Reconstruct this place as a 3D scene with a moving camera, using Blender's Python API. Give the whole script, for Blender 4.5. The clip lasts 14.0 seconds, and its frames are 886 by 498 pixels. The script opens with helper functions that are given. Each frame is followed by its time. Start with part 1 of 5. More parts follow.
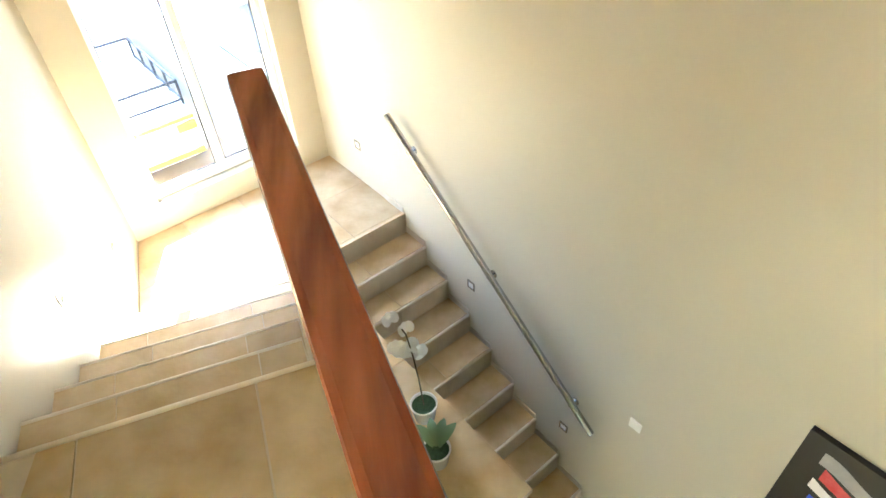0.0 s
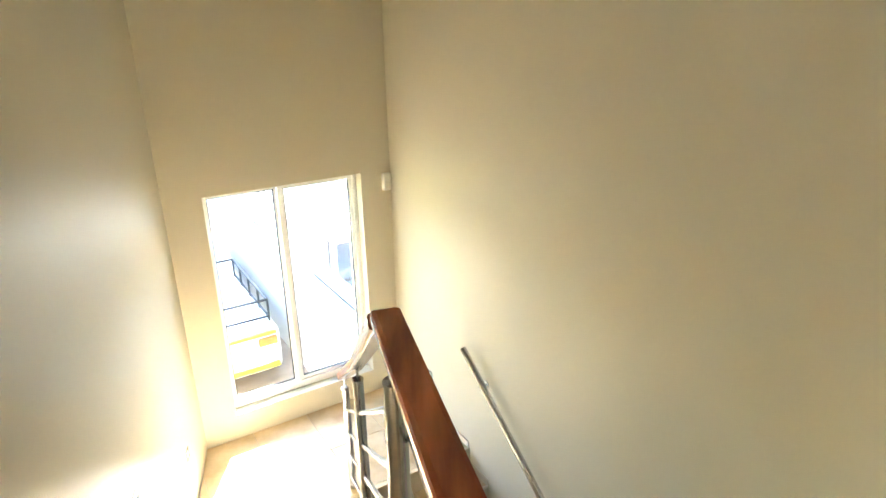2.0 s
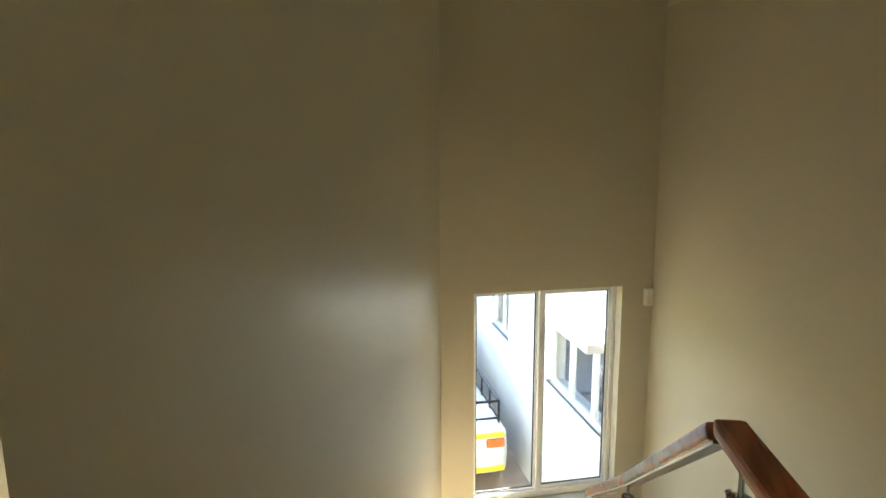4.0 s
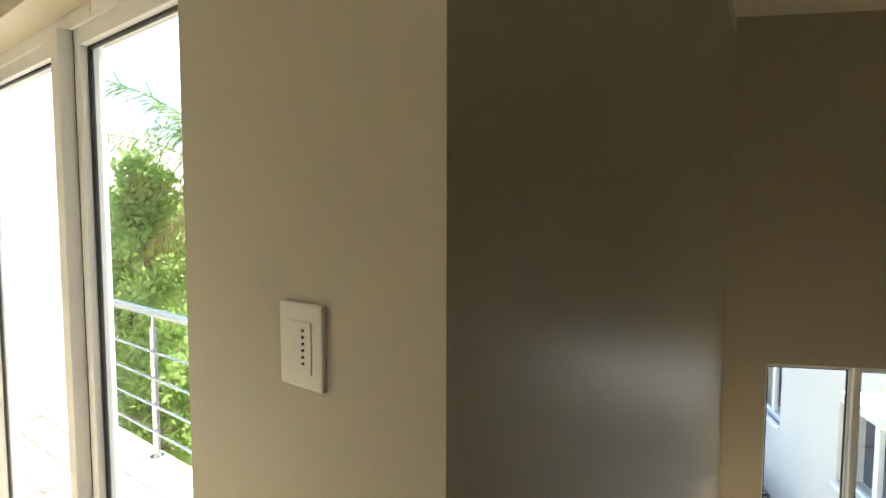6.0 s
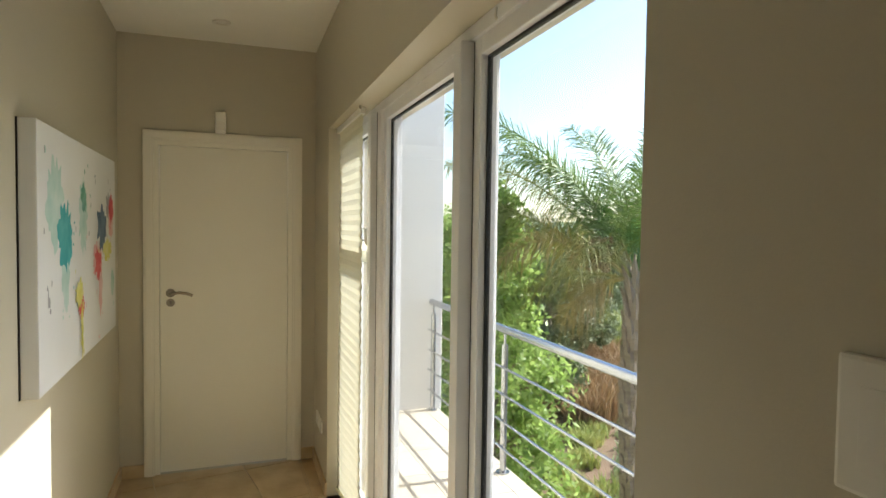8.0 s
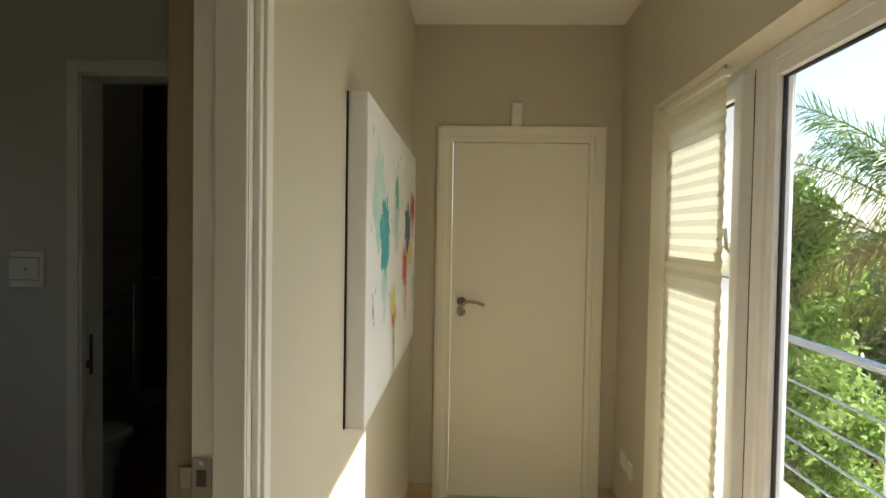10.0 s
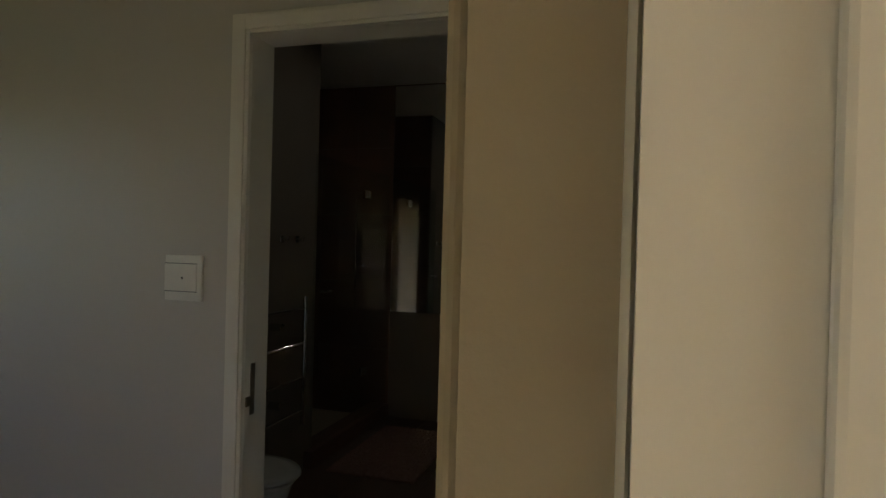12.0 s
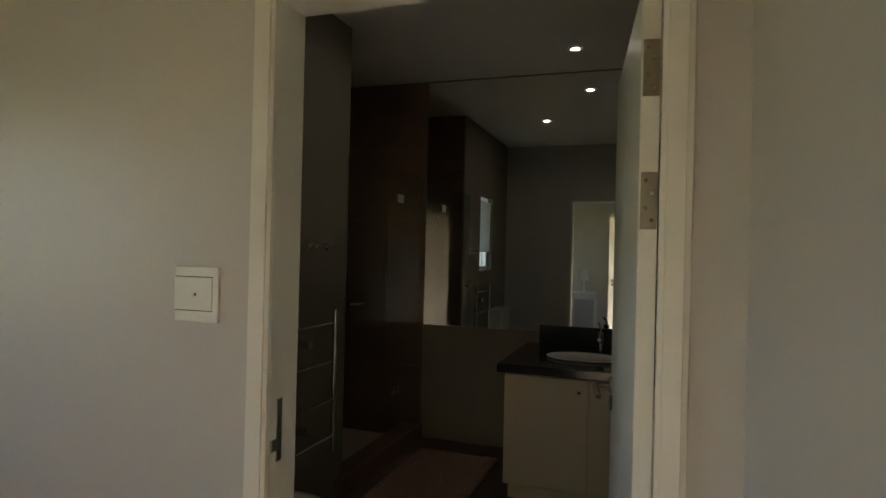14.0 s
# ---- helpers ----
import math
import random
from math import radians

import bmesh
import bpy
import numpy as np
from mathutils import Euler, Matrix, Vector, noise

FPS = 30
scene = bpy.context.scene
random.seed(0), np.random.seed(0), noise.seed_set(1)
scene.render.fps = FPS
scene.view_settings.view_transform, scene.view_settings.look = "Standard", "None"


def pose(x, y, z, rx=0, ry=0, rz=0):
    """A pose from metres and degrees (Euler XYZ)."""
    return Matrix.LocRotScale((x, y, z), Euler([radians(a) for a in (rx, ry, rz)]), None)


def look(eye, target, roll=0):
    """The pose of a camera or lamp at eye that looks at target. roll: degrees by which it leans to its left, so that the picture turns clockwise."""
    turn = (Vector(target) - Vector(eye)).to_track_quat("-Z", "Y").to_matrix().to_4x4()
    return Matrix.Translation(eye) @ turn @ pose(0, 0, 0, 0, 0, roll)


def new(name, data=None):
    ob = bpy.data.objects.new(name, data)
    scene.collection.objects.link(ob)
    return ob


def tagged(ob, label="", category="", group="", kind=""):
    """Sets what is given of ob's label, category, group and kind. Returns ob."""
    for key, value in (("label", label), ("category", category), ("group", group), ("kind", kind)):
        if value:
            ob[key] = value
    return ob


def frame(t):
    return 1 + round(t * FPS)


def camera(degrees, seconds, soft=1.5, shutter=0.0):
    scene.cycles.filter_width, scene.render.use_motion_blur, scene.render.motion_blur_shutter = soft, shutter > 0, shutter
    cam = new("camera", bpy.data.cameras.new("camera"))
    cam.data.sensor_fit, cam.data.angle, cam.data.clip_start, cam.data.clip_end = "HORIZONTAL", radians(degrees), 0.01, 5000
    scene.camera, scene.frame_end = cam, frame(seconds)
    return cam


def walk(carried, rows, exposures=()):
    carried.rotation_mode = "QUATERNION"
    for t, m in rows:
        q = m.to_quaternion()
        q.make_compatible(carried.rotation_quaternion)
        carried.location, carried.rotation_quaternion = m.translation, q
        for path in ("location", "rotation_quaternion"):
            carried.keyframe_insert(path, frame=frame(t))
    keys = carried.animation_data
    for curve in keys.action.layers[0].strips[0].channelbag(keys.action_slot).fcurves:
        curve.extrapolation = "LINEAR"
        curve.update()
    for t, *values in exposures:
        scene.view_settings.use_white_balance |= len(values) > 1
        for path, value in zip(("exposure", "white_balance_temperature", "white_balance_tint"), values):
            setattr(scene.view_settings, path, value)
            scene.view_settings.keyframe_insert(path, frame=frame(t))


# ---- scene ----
cam = camera(72.1, 14.0)
PATH = [
    (0.0, pose(1.324, 0.206, 1.546, 0, 0, -7.48) @ pose(0, 0, 0, 47.51) @ pose(0, 0, 0, 0, 0, -3.57)),
    (0.5, pose(1.318, 0.171, 1.589, 0, 0, -7.65) @ pose(0, 0, 0, 52.12) @ pose(0, 0, 0, 0, 0, -2.91)),
    (1.0, pose(1.296, 0.146, 1.622, 0, 0, -7.26) @ pose(0, 0, 0, 58.79) @ pose(0, 0, 0, 0, 0, -2.12)),
    (1.5, pose(1.255, 0.126, 1.638, 0, 0, -5.56) @ pose(0, 0, 0, 64.65) @ pose(0, 0, 0, 0, 0, -1.64)),
    (2.0, pose(1.210, 0.072, 1.650, 0, 0, -2.23) @ pose(0, 0, 0, 69.35) @ pose(0, 0, 0, 0, 0, -1.05)),
    (2.5, pose(1.146, 0.012, 1.668, 0, 0, 2.40) @ pose(0, 0, 0, 72.70) @ pose(0, 0, 0, 0, 0, -0.78)),
    (3.0, pose(1.100, -0.026, 1.688, 0, 0, 8.37) @ pose(0, 0, 0, 75.51) @ pose(0, 0, 0, 0, 0, -0.63)),
    (5.5, pose(0.703, -0.080, 1.561, 0, 0, 33.98) @ pose(0, 0, 0, 84.91) @ pose(0, 0, 0, 0, 0, -0.14)),
    (6.0, pose(0.653, -0.083, 1.567, 0, 0, 40.20) @ pose(0, 0, 0, 85.62) @ pose(0, 0, 0, 0, 0, 0.09)),
    (6.5, pose(0.578, -0.077, 1.564, 0, 0, 46.83) @ pose(0, 0, 0, 86.99) @ pose(0, 0, 0, 0, 0, 1.21)),
    (7.0, pose(0.515, -0.064, 1.562, 0, 0, 55.23) @ pose(0, 0, 0, 87.01) @ pose(0, 0, 0, 0, 0, 0.50)),
    (7.5, pose(0.428, -0.053, 1.552, 0, 0, 63.05) @ pose(0, 0, 0, 87.35) @ pose(0, 0, 0, 0, 0, 0.67)),
    (8.0, pose(0.330, -0.080, 1.536, 0, 0, 70.02) @ pose(0, 0, 0, 87.78) @ pose(0, 0, 0, 0, 0, 0.78)),
    (8.5, pose(0.199, -0.139, 1.537, 0, 0, 76.77) @ pose(0, 0, 0, 87.99) @ pose(0, 0, 0, 0, 0, 1.00)),
    (9.0, pose(0.065, -0.198, 1.527, 0, 0, 82.46) @ pose(0, 0, 0, 88.02) @ pose(0, 0, 0, 0, 0, 1.00)),
    (11.5, pose(-0.863, -0.643, 1.455, 0, 0, 103.86) @ pose(0, 0, 0, 89.30) @ pose(0, 0, 0, 0, 0, 1.35)),
    (12.0, pose(-1.003, -0.734, 1.448, 0, 0, 106.75) @ pose(0, 0, 0, 89.56) @ pose(0, 0, 0, 0, 0, 1.53)),
    (12.5, pose(-1.098, -0.790, 1.446, 0, 0, 108.02) @ pose(0, 0, 0, 89.59) @ pose(0, 0, 0, 0, 0, 1.47)),
    (13.0, pose(-1.157, -0.865, 1.447, 0, 0, 108.36) @ pose(0, 0, 0, 89.80) @ pose(0, 0, 0, 0, 0, 1.53)),
    (13.5, pose(-1.237, -0.911, 1.452, 0, 0, 108.62) @ pose(0, 0, 0, 90.01) @ pose(0, 0, 0, 0, 0, 1.41)),
    (14.0, pose(-1.308, -0.949, 1.448, 0, 0, 108.86) @ pose(0, 0, 0, 90.20) @ pose(0, 0, 0, 0, 0, 1.36)),
]
walk(cam, PATH, exposures=[(0.0, 5.2, 5700, 6), (1.0, 5.05, 5800, 6), (2.0, 4.7, 5950, 4), (3.0, 3.85, 6250, 0), (5.5, 2.6, 6100, 4), (6.5, 2.05, 6050, 6), (8.0, 1.25, 6050, 6), (9.0, 0.85, 6100, 6), (11.5, 2.35, 6200, 10), (12.0, 2.35, 6500, 14), (12.5, 3.0, 7400, 16), (13.0, 3.05, 7000, 15), (14.0, 3.6, 6900, 14)])

# ---- world, sun ----
SUN_AZ = radians(0.5)      # from +y towards +x
SUN_EL = radians(40.0)
world = bpy.data.worlds.new("sky_world")
scene.world = world
world.use_nodes = True
wn = world.node_tree
sky = wn.nodes.new("ShaderNodeTexSky")
sky.sky_type = "NISHITA"
sky.sun_disc = False
sky.sun_elevation = SUN_EL
sky.sun_rotation = SUN_AZ
sky.air_density, sky.dust_density = 1.0, 1.2
wn.links.new(sky.outputs[0], wn.nodes["Background"].inputs[0])
wn.nodes["Background"].inputs[1].default_value = 0.15
sun_data = bpy.data.lights.new("sun", "SUN")
sun_data.energy, sun_data.angle, sun_data.color = 5.0, radians(0.5), (1.0, 0.95, 0.87)
sun = new("sun", sun_data)
sun_dir = Vector((math.sin(SUN_AZ) * math.cos(SUN_EL), math.cos(SUN_AZ) * math.cos(SUN_EL), math.sin(SUN_EL)))
sun.matrix_basis = look(sun_dir * 60, (0, 0, 0))


# ---- materials ----
def material(name, colour, rough=0.5, metal=0.0, second=None, scale=6.0, bump=0.0, fine=120.0, piece=0.0, spec=0.5, stretch=(1, 1, 1), translucent=0.0, detail=5.0):
    m = bpy.data.materials.new(name)
    m.use_nodes = True
    nt = m.node_tree
    b = nt.nodes["Principled BSDF"]
    b.inputs["Roughness"].default_value = rough
    b.inputs["Metallic"].default_value = metal
    b.inputs["Specular IOR Level"].default_value = spec
    tc = nt.nodes.new("ShaderNodeTexCoord")
    mp = nt.nodes.new("ShaderNodeMapping")
    mp.inputs["Scale"].default_value = stretch
    nt.links.new(tc.outputs["Object"], mp.inputs[0])
    big = nt.nodes.new("ShaderNodeTexNoise")
    big.inputs["Scale"].default_value = scale
    big.inputs["Detail"].default_value = detail
    nt.links.new(mp.outputs[0], big.inputs["Vector"])
    ramp = nt.nodes.new("ShaderNodeMapRange")
    ramp.inputs[1].default_value, ramp.inputs[2].default_value = 0.3, 0.7
    nt.links.new(big.outputs["Fac"], ramp.inputs[0])
    mix = nt.nodes.new("ShaderNodeMix")
    mix.data_type = "RGBA"
    other = second or tuple(c * 0.93 for c in colour)
    mix.inputs[6].default_value = (*colour, 1)
    mix.inputs[7].default_value = (*other, 1)
    nt.links.new(ramp.outputs[0], mix.inputs[0])
    out = mix.outputs[2]
    if piece:
        info = nt.nodes.new("ShaderNodeObjectInfo")
        hsv = nt.nodes.new("ShaderNodeHueSaturation")
        rng = nt.nodes.new("ShaderNodeMapRange")
        rng.inputs[3].default_value, rng.inputs[4].default_value = 1 - piece, 1 + piece
        nt.links.new(info.outputs["Random"], rng.inputs[0])
        nt.links.new(rng.outputs[0], hsv.inputs["Value"])
        nt.links.new(out, hsv.inputs["Color"])
        out = hsv.outputs[0]
    nt.links.new(out, b.inputs["Base Color"])
    if bump:
        small = nt.nodes.new("ShaderNodeTexNoise")
        small.inputs["Scale"].default_value = fine
        small.inputs["Detail"].default_value = 4
        nt.links.new(mp.outputs[0], small.inputs["Vector"])
        bp = nt.nodes.new("ShaderNodeBump")
        bp.inputs["Strength"].default_value = bump
        bp.inputs["Distance"].default_value = 0.01
        nt.links.new(small.outputs["Fac"], bp.inputs["Height"])
        nt.links.new(bp.outputs[0], b.inputs["Normal"])
    if translucent:
        tr = nt.nodes.new("ShaderNodeBsdfTranslucent")
        nt.links.new(out, tr.inputs[0])
        ms = nt.nodes.new("ShaderNodeMixShader")
        ms.inputs[0].default_value = translucent
        nt.links.new(b.outputs[0], ms.inputs[1])
        nt.links.new(tr.outputs[0], ms.inputs[2])
        nt.links.new(ms.outputs[0], nt.nodes["Material Output"].inputs[0])
    return m


def glass_material(name, tint=(1, 1, 1), gloss=0.08, edge=0.45):
    m = bpy.data.materials.new(name)
    m.use_nodes = True
    nt = m.node_tree
    nt.nodes.remove(nt.nodes["Principled BSDF"])
    t = nt.nodes.new("ShaderNodeBsdfTransparent")
    t.inputs[0].default_value = (*tint, 1)
    g = nt.nodes.new("ShaderNodeBsdfGlossy")
    g.inputs["Roughness"].default_value = 0.02
    lw = nt.nodes.new("ShaderNodeLayerWeight")
    pw = nt.nodes.new("ShaderNodeMath")
    pw.operation = "POWER"
    pw.inputs[1].default_value = 4.0
    nt.links.new(lw.outputs["Facing"], pw.inputs[0])
    ma = nt.nodes.new("ShaderNodeMath")
    ma.operation = "MULTIPLY_ADD"
    ma.inputs[1].default_value, ma.inputs[2].default_value = edge, gloss * 0.5
    nt.links.new(pw.outputs[0], ma.inputs[0])
    ms = nt.nodes.new("ShaderNodeMixShader")
    nt.links.new(ma.outputs[0], ms.inputs[0])
    nt.links.new(t.outputs[0], ms.inputs[1])
    nt.links.new(g.outputs[0], ms.inputs[2])
    nt.links.new(ms.outputs[0], nt.nodes["Material Output"].inputs[0])
    return m


def emitter(name, colour, power):
    m = bpy.data.materials.new(name)
    m.use_nodes = True
    b = m.node_tree.nodes["Principled BSDF"]
    b.inputs["Base Color"].default_value = (*colour, 1)
    b.inputs["Emission Color"].default_value = (*colour, 1)
    b.inputs["Emission Strength"].default_value = power
    return m


PAINT = material("cream_wall_paint", (0.58, 0.535, 0.42), 0.41, second=(0.56, 0.515, 0.40), scale=1.2, bump=0.05, fine=260, spec=0.28)
PAINT_GREY = material("stone_grey_wall_paint", (0.60, 0.57, 0.52), 0.36, second=(0.58, 0.55, 0.50), scale=1.3, bump=0.05, fine=260, spec=0.3)
BATH_PAINT = material("taupe_bath_paint", (0.27, 0.235, 0.18), 0.5, second=(0.25, 0.215, 0.165), scale=1.3, bump=0.05, fine=240)
CEIL = material("ceiling_paint", (0.88, 0.86, 0.79), 0.7, scale=1.5, bump=0.03, fine=200)
WHITE = material("white_enamel", (0.80, 0.77, 0.69), 0.32, second=(0.78, 0.75, 0.66), scale=3, bump=0.02, fine=300)
DOOR_WHITE = material("door_enamel", (0.89, 0.85, 0.73), 0.33, second=(0.87, 0.83, 0.71), scale=1.4, bump=0.03, fine=220)
ALU_WHITE = material("white_window_frame", (0.83, 0.83, 0.84), 0.3, scale=5, bump=0.01)
PLASTIC = material("white_plastic", (0.86, 0.84, 0.77), 0.35, scale=9)
DARK_PLASTIC = material("dark_plastic", (0.02, 0.02, 0.02), 0.4)
RUBBER = material("black_gasket", (0.015, 0.015, 0.015), 0.6)
TILE = material("travertine_tile", (0.46, 0.32, 0.16), 0.33, second=(0.64, 0.50, 0.31), scale=5.5, bump=0.12, fine=40, piece=0.13, detail=11)
TRIM_TILE = material("travertine_nosing", (0.70, 0.61, 0.47), 0.3, second=(0.78, 0.71, 0.58), scale=7, bump=0.08, fine=60, piece=0.08)
RISER = material("travertine_riser", (0.50, 0.43, 0.33), 0.4, second=(0.64, 0.57, 0.46), scale=6, bump=0.1, fine=50, piece=0.08, detail=8)
GROUT = material("tile_grout", (0.58, 0.49, 0.36), 0.85, scale=30, bump=0.2)
WOOD = material("red_hardwood", (0.17, 0.040, 0.014), 0.26, second=(0.40, 0.125, 0.045), scale=3.0, bump=0.04, fine=60, stretch=(9, 1.0, 9), detail=9)
STEEL = material("brushed_steel", (0.50, 0.51, 0.53), 0.24, 1.0, second=(0.43, 0.44, 0.46), scale=20, bump=0.02, stretch=(1, 1, 12))
CHROME = material("polished_chrome", (0.75, 0.75, 0.75), 0.08, 1.0)
BRASS = material("satin_nickel", (0.33, 0.29, 0.23), 0.3, 1.0)
PANE = glass_material("window_glass")
SHOWER_GLASS = glass_material("shower_glass", (0.93, 0.96, 0.95), 0.02, 0.2)
MIRROR = material("mirror_silver", (0.86, 0.88, 0.87), 0.005, 1.0)
BLIND = material("cream_pleated_fabric", (0.80, 0.76, 0.58), 0.8, scale=40, bump=0.15, fine=500, translucent=0.22)
CANVAS = material("white_canvas", (0.80, 0.80, 0.78), 0.8, scale=2, bump=0.2, fine=600)
DECK = material("pale_deck_tile", (0.54, 0.48, 0.39), 0.6, second=(0.47, 0.42, 0.34), scale=4, bump=0.1, fine=60, piece=0.06)
PLASTER = material("white_outside_plaster", (0.82, 0.80, 0.77), 0.75, second=(0.75, 0.73, 0.70), scale=1.6, bump=0.15, fine=90)
WING_PLASTER = material("blue_white_plaster", (0.66, 0.63, 0.58), 0.8, second=(0.60, 0.57, 0.53), scale=1.4, bump=0.15, fine=90)
# dark tones put in for unlit insides and reflections behind the panes
DARK_INSIDE = material("dark_inside_tone", (0.06, 0.065, 0.07), 0.8, second=(0.16, 0.08, 0.05), scale=1.2)
PAVING = material("clay_paving", (0.35, 0.27, 0.20), 0.8, second=(0.26, 0.20, 0.15), scale=5, bump=0.3, fine=40)
LAWN = material("lawn_grass", (0.105, 0.14, 0.05), 0.9, second=(0.21, 0.22, 0.095), scale=2.4, bump=0.7, fine=22, detail=12, spec=0.08)
BARK = material("palm_bark", (0.36, 0.28, 0.20), 0.9, second=(0.19, 0.14, 0.10), scale=7, bump=0.6, fine=25, stretch=(1, 1, 3))
FROND = material("palm_frond_green", (0.10, 0.185, 0.035), 0.42, second=(0.20, 0.28, 0.06), scale=1.8, translucent=0.28)
FROND_OLD = material("palm_frond_olive", (0.19, 0.21, 0.045), 0.5, second=(0.33, 0.30, 0.07), scale=1.4, translucent=0.3)
FROND_DRY = material("palm_frond_yellow", (0.42, 0.32, 0.07), 0.6, second=(0.30, 0.20, 0.07), scale=2, translucent=0.3)
LEAF = material("bright_leaf", (0.24, 0.36, 0.07), 0.45, second=(0.44, 0.55, 0.17), scale=3.5, translucent=0.55)
LEAF_DARK = material("dark_leaf", (0.085, 0.125, 0.042), 0.6, second=(0.19, 0.21, 0.09), scale=1.2, translucent=0.2)
REED = material("reed_green", (0.20, 0.28, 0.06), 0.7, second=(0.50, 0.48, 0.16), scale=2.2, translucent=0.3)
REED_BROWN = material("reed_rust", (0.27, 0.16, 0.08), 0.8, second=(0.40, 0.26, 0.12), scale=2, translucent=0.2)
# olive-brown with the shade of the door rebate put into the colour
SHADED_REBATE = material("olive_brown_shaded", (0.30, 0.255, 0.165), 0.4, second=(0.28, 0.235, 0.15), scale=2, bump=0.04, fine=200)
SAGE = material("sage_ground_cover", (0.22, 0.28, 0.13), 0.8, second=(0.34, 0.38, 0.20), scale=1.5, translucent=0.2)
# dark brown for the unseen bedroom floor, chosen to hold down bounced light
DARK_FLOOR = material("low_bounce_floor", (0.13, 0.10, 0.075), 0.95, second=(0.10, 0.078, 0.058), scale=30, bump=0.5, fine=300)
SOIL = material("brown_soil", (0.20, 0.13, 0.08), 0.95, second=(0.14, 0.09, 0.05), scale=3, bump=0.5, fine=20)
CAR_WHITE = material("white_car_paint", (0.80, 0.80, 0.78), 0.2, scale=4)
YELLOW = material("yellow_reflective_tape", (0.85, 0.66, 0.03), 0.4, scale=12)
TAIL = material("amber_red_lens", (0.55, 0.10, 0.03), 0.2, second=(0.65, 0.22, 0.05), scale=5)
BLACK_METAL = material("black_steel", (0.03, 0.03, 0.035), 0.45, 0.6)
GRANITE = material("black_granite", (0.012, 0.012, 0.013), 0.12, second=(0.05, 0.05, 0.05), scale=220, spec=0.6)
VANITY = material("cream_cabinet", (0.62, 0.54, 0.40), 0.4, second=(0.58, 0.50, 0.37), scale=2)
BROWN_TILE = material("rust_brown_tile", (0.24, 0.13, 0.08), 0.38, second=(0.17, 0.11, 0.08), scale=2.5, bump=0.08, fine=30, piece=0.12, detail=8)
BATH_FLOOR = material("dark_bath_tile", (0.20, 0.13, 0.09), 0.4, second=(0.14, 0.09, 0.06), scale=3, bump=0.08, fine=40, piece=0.1)
RUG = material("pink_bath_rug", (0.42, 0.27, 0.22), 0.95, second=(0.34, 0.21, 0.17), scale=40, bump=0.6, fine=90)
CERAMIC = material("white_ceramic", (0.82, 0.82, 0.80), 0.12)
BLACK_FRAME = material("black_frame", (0.015, 0.015, 0.015), 0.4)
TEAL = material("teal_paint", (0.04, 0.33, 0.36), 0.8, second=(0.12, 0.45, 0.45), scale=14)
MINT = material("mint_wash", (0.42, 0.62, 0.55), 0.8, second=(0.62, 0.72, 0.66), scale=12)
GREENP = material("green_paint", (0.08, 0.30, 0.20), 0.8, second=(0.25, 0.45, 0.36), scale=14)
NAVY = material("slate_blue_paint", (0.05, 0.10, 0.17), 0.8, second=(0.15, 0.22, 0.30), scale=14)
REDP = material("red_paint", (0.55, 0.04, 0.05), 0.8, second=(0.68, 0.16, 0.16), scale=14)
PINKP = material("pink_wash", (0.75, 0.42, 0.40), 0.8, second=(0.78, 0.60, 0.58), scale=12)
YELP = material("lime_yellow_paint", (0.66, 0.62, 0.10), 0.8, second=(0.74, 0.72, 0.35), scale=12)
GREYP = material("grey_paint", (0.42, 0.42, 0.42), 0.8, second=(0.30, 0.30, 0.30), scale=12)
BLUEP = material("cobalt_paint", (0.02, 0.06, 0.55), 0.6, second=(0.06, 0.16, 0.65), scale=12)
PETAL = material("white_petal", (0.90, 0.90, 0.87), 0.5, scale=20, translucent=0.12)
STEM = material("dark_stem", (0.06, 0.05, 0.02), 0.6)
MOSS = material("dark_moss", (0.02, 0.05, 0.02), 0.9, second=(0.04, 0.09, 0.04), scale=60, bump=0.8, fine=200)
ORCHID_LEAF = material("orchid_leaf", (0.10, 0.17, 0.08), 0.3, second=(0.15, 0.23, 0.11), scale=6)
LAMP_ON = emitter("lit_downlight", (1.0, 0.93, 0.8), 11.0)
SHADE = material("white_lamp_shade", (0.8, 0.78, 0.74), 0.8, translucent=0.4)

# ---- mesh tools ----
WORLD_OF = {}


def mesh_of(bm, name):
    me = bpy.data.meshes.new(name)
    bm.normal_update()
    bm.to_mesh(me)
    bm.free()
    return me


def thing(name, at, label, category, group="", turn=0.0, kind=""):
    ob = new(name)
    ob.empty_display_size = 0.1
    ob.matrix_basis = pose(*at, 0, 0, turn)
    WORLD_OF[ob] = ob.matrix_basis.copy()
    return tagged(ob, label, category, group, kind)


def part(name, bm, mat, parent, label="", smooth=False):
    """One mesh under a thing or part; the bmesh is in world coordinates."""
    m = WORLD_OF[parent]
    bm.transform(m.inverted())
    if smooth:
        for f in bm.faces:
            f.smooth = True
    ob = new(name, mesh_of(bm, name))
    ob.data.materials.append(mat)
    ob.parent = parent
    WORLD_OF[ob] = m.copy()
    return tagged(ob, label)


def solid(name, bm, mat, label="", category="", kind="", group="", smooth=False):
    """A top-level mesh."""
    if smooth:
        for f in bm.faces:
            f.smooth = True
    ob = new(name, mesh_of(bm, name))
    ob.data.materials.append(mat)
    WORLD_OF[ob] = Matrix()
    return tagged(ob, label, category, group, kind)


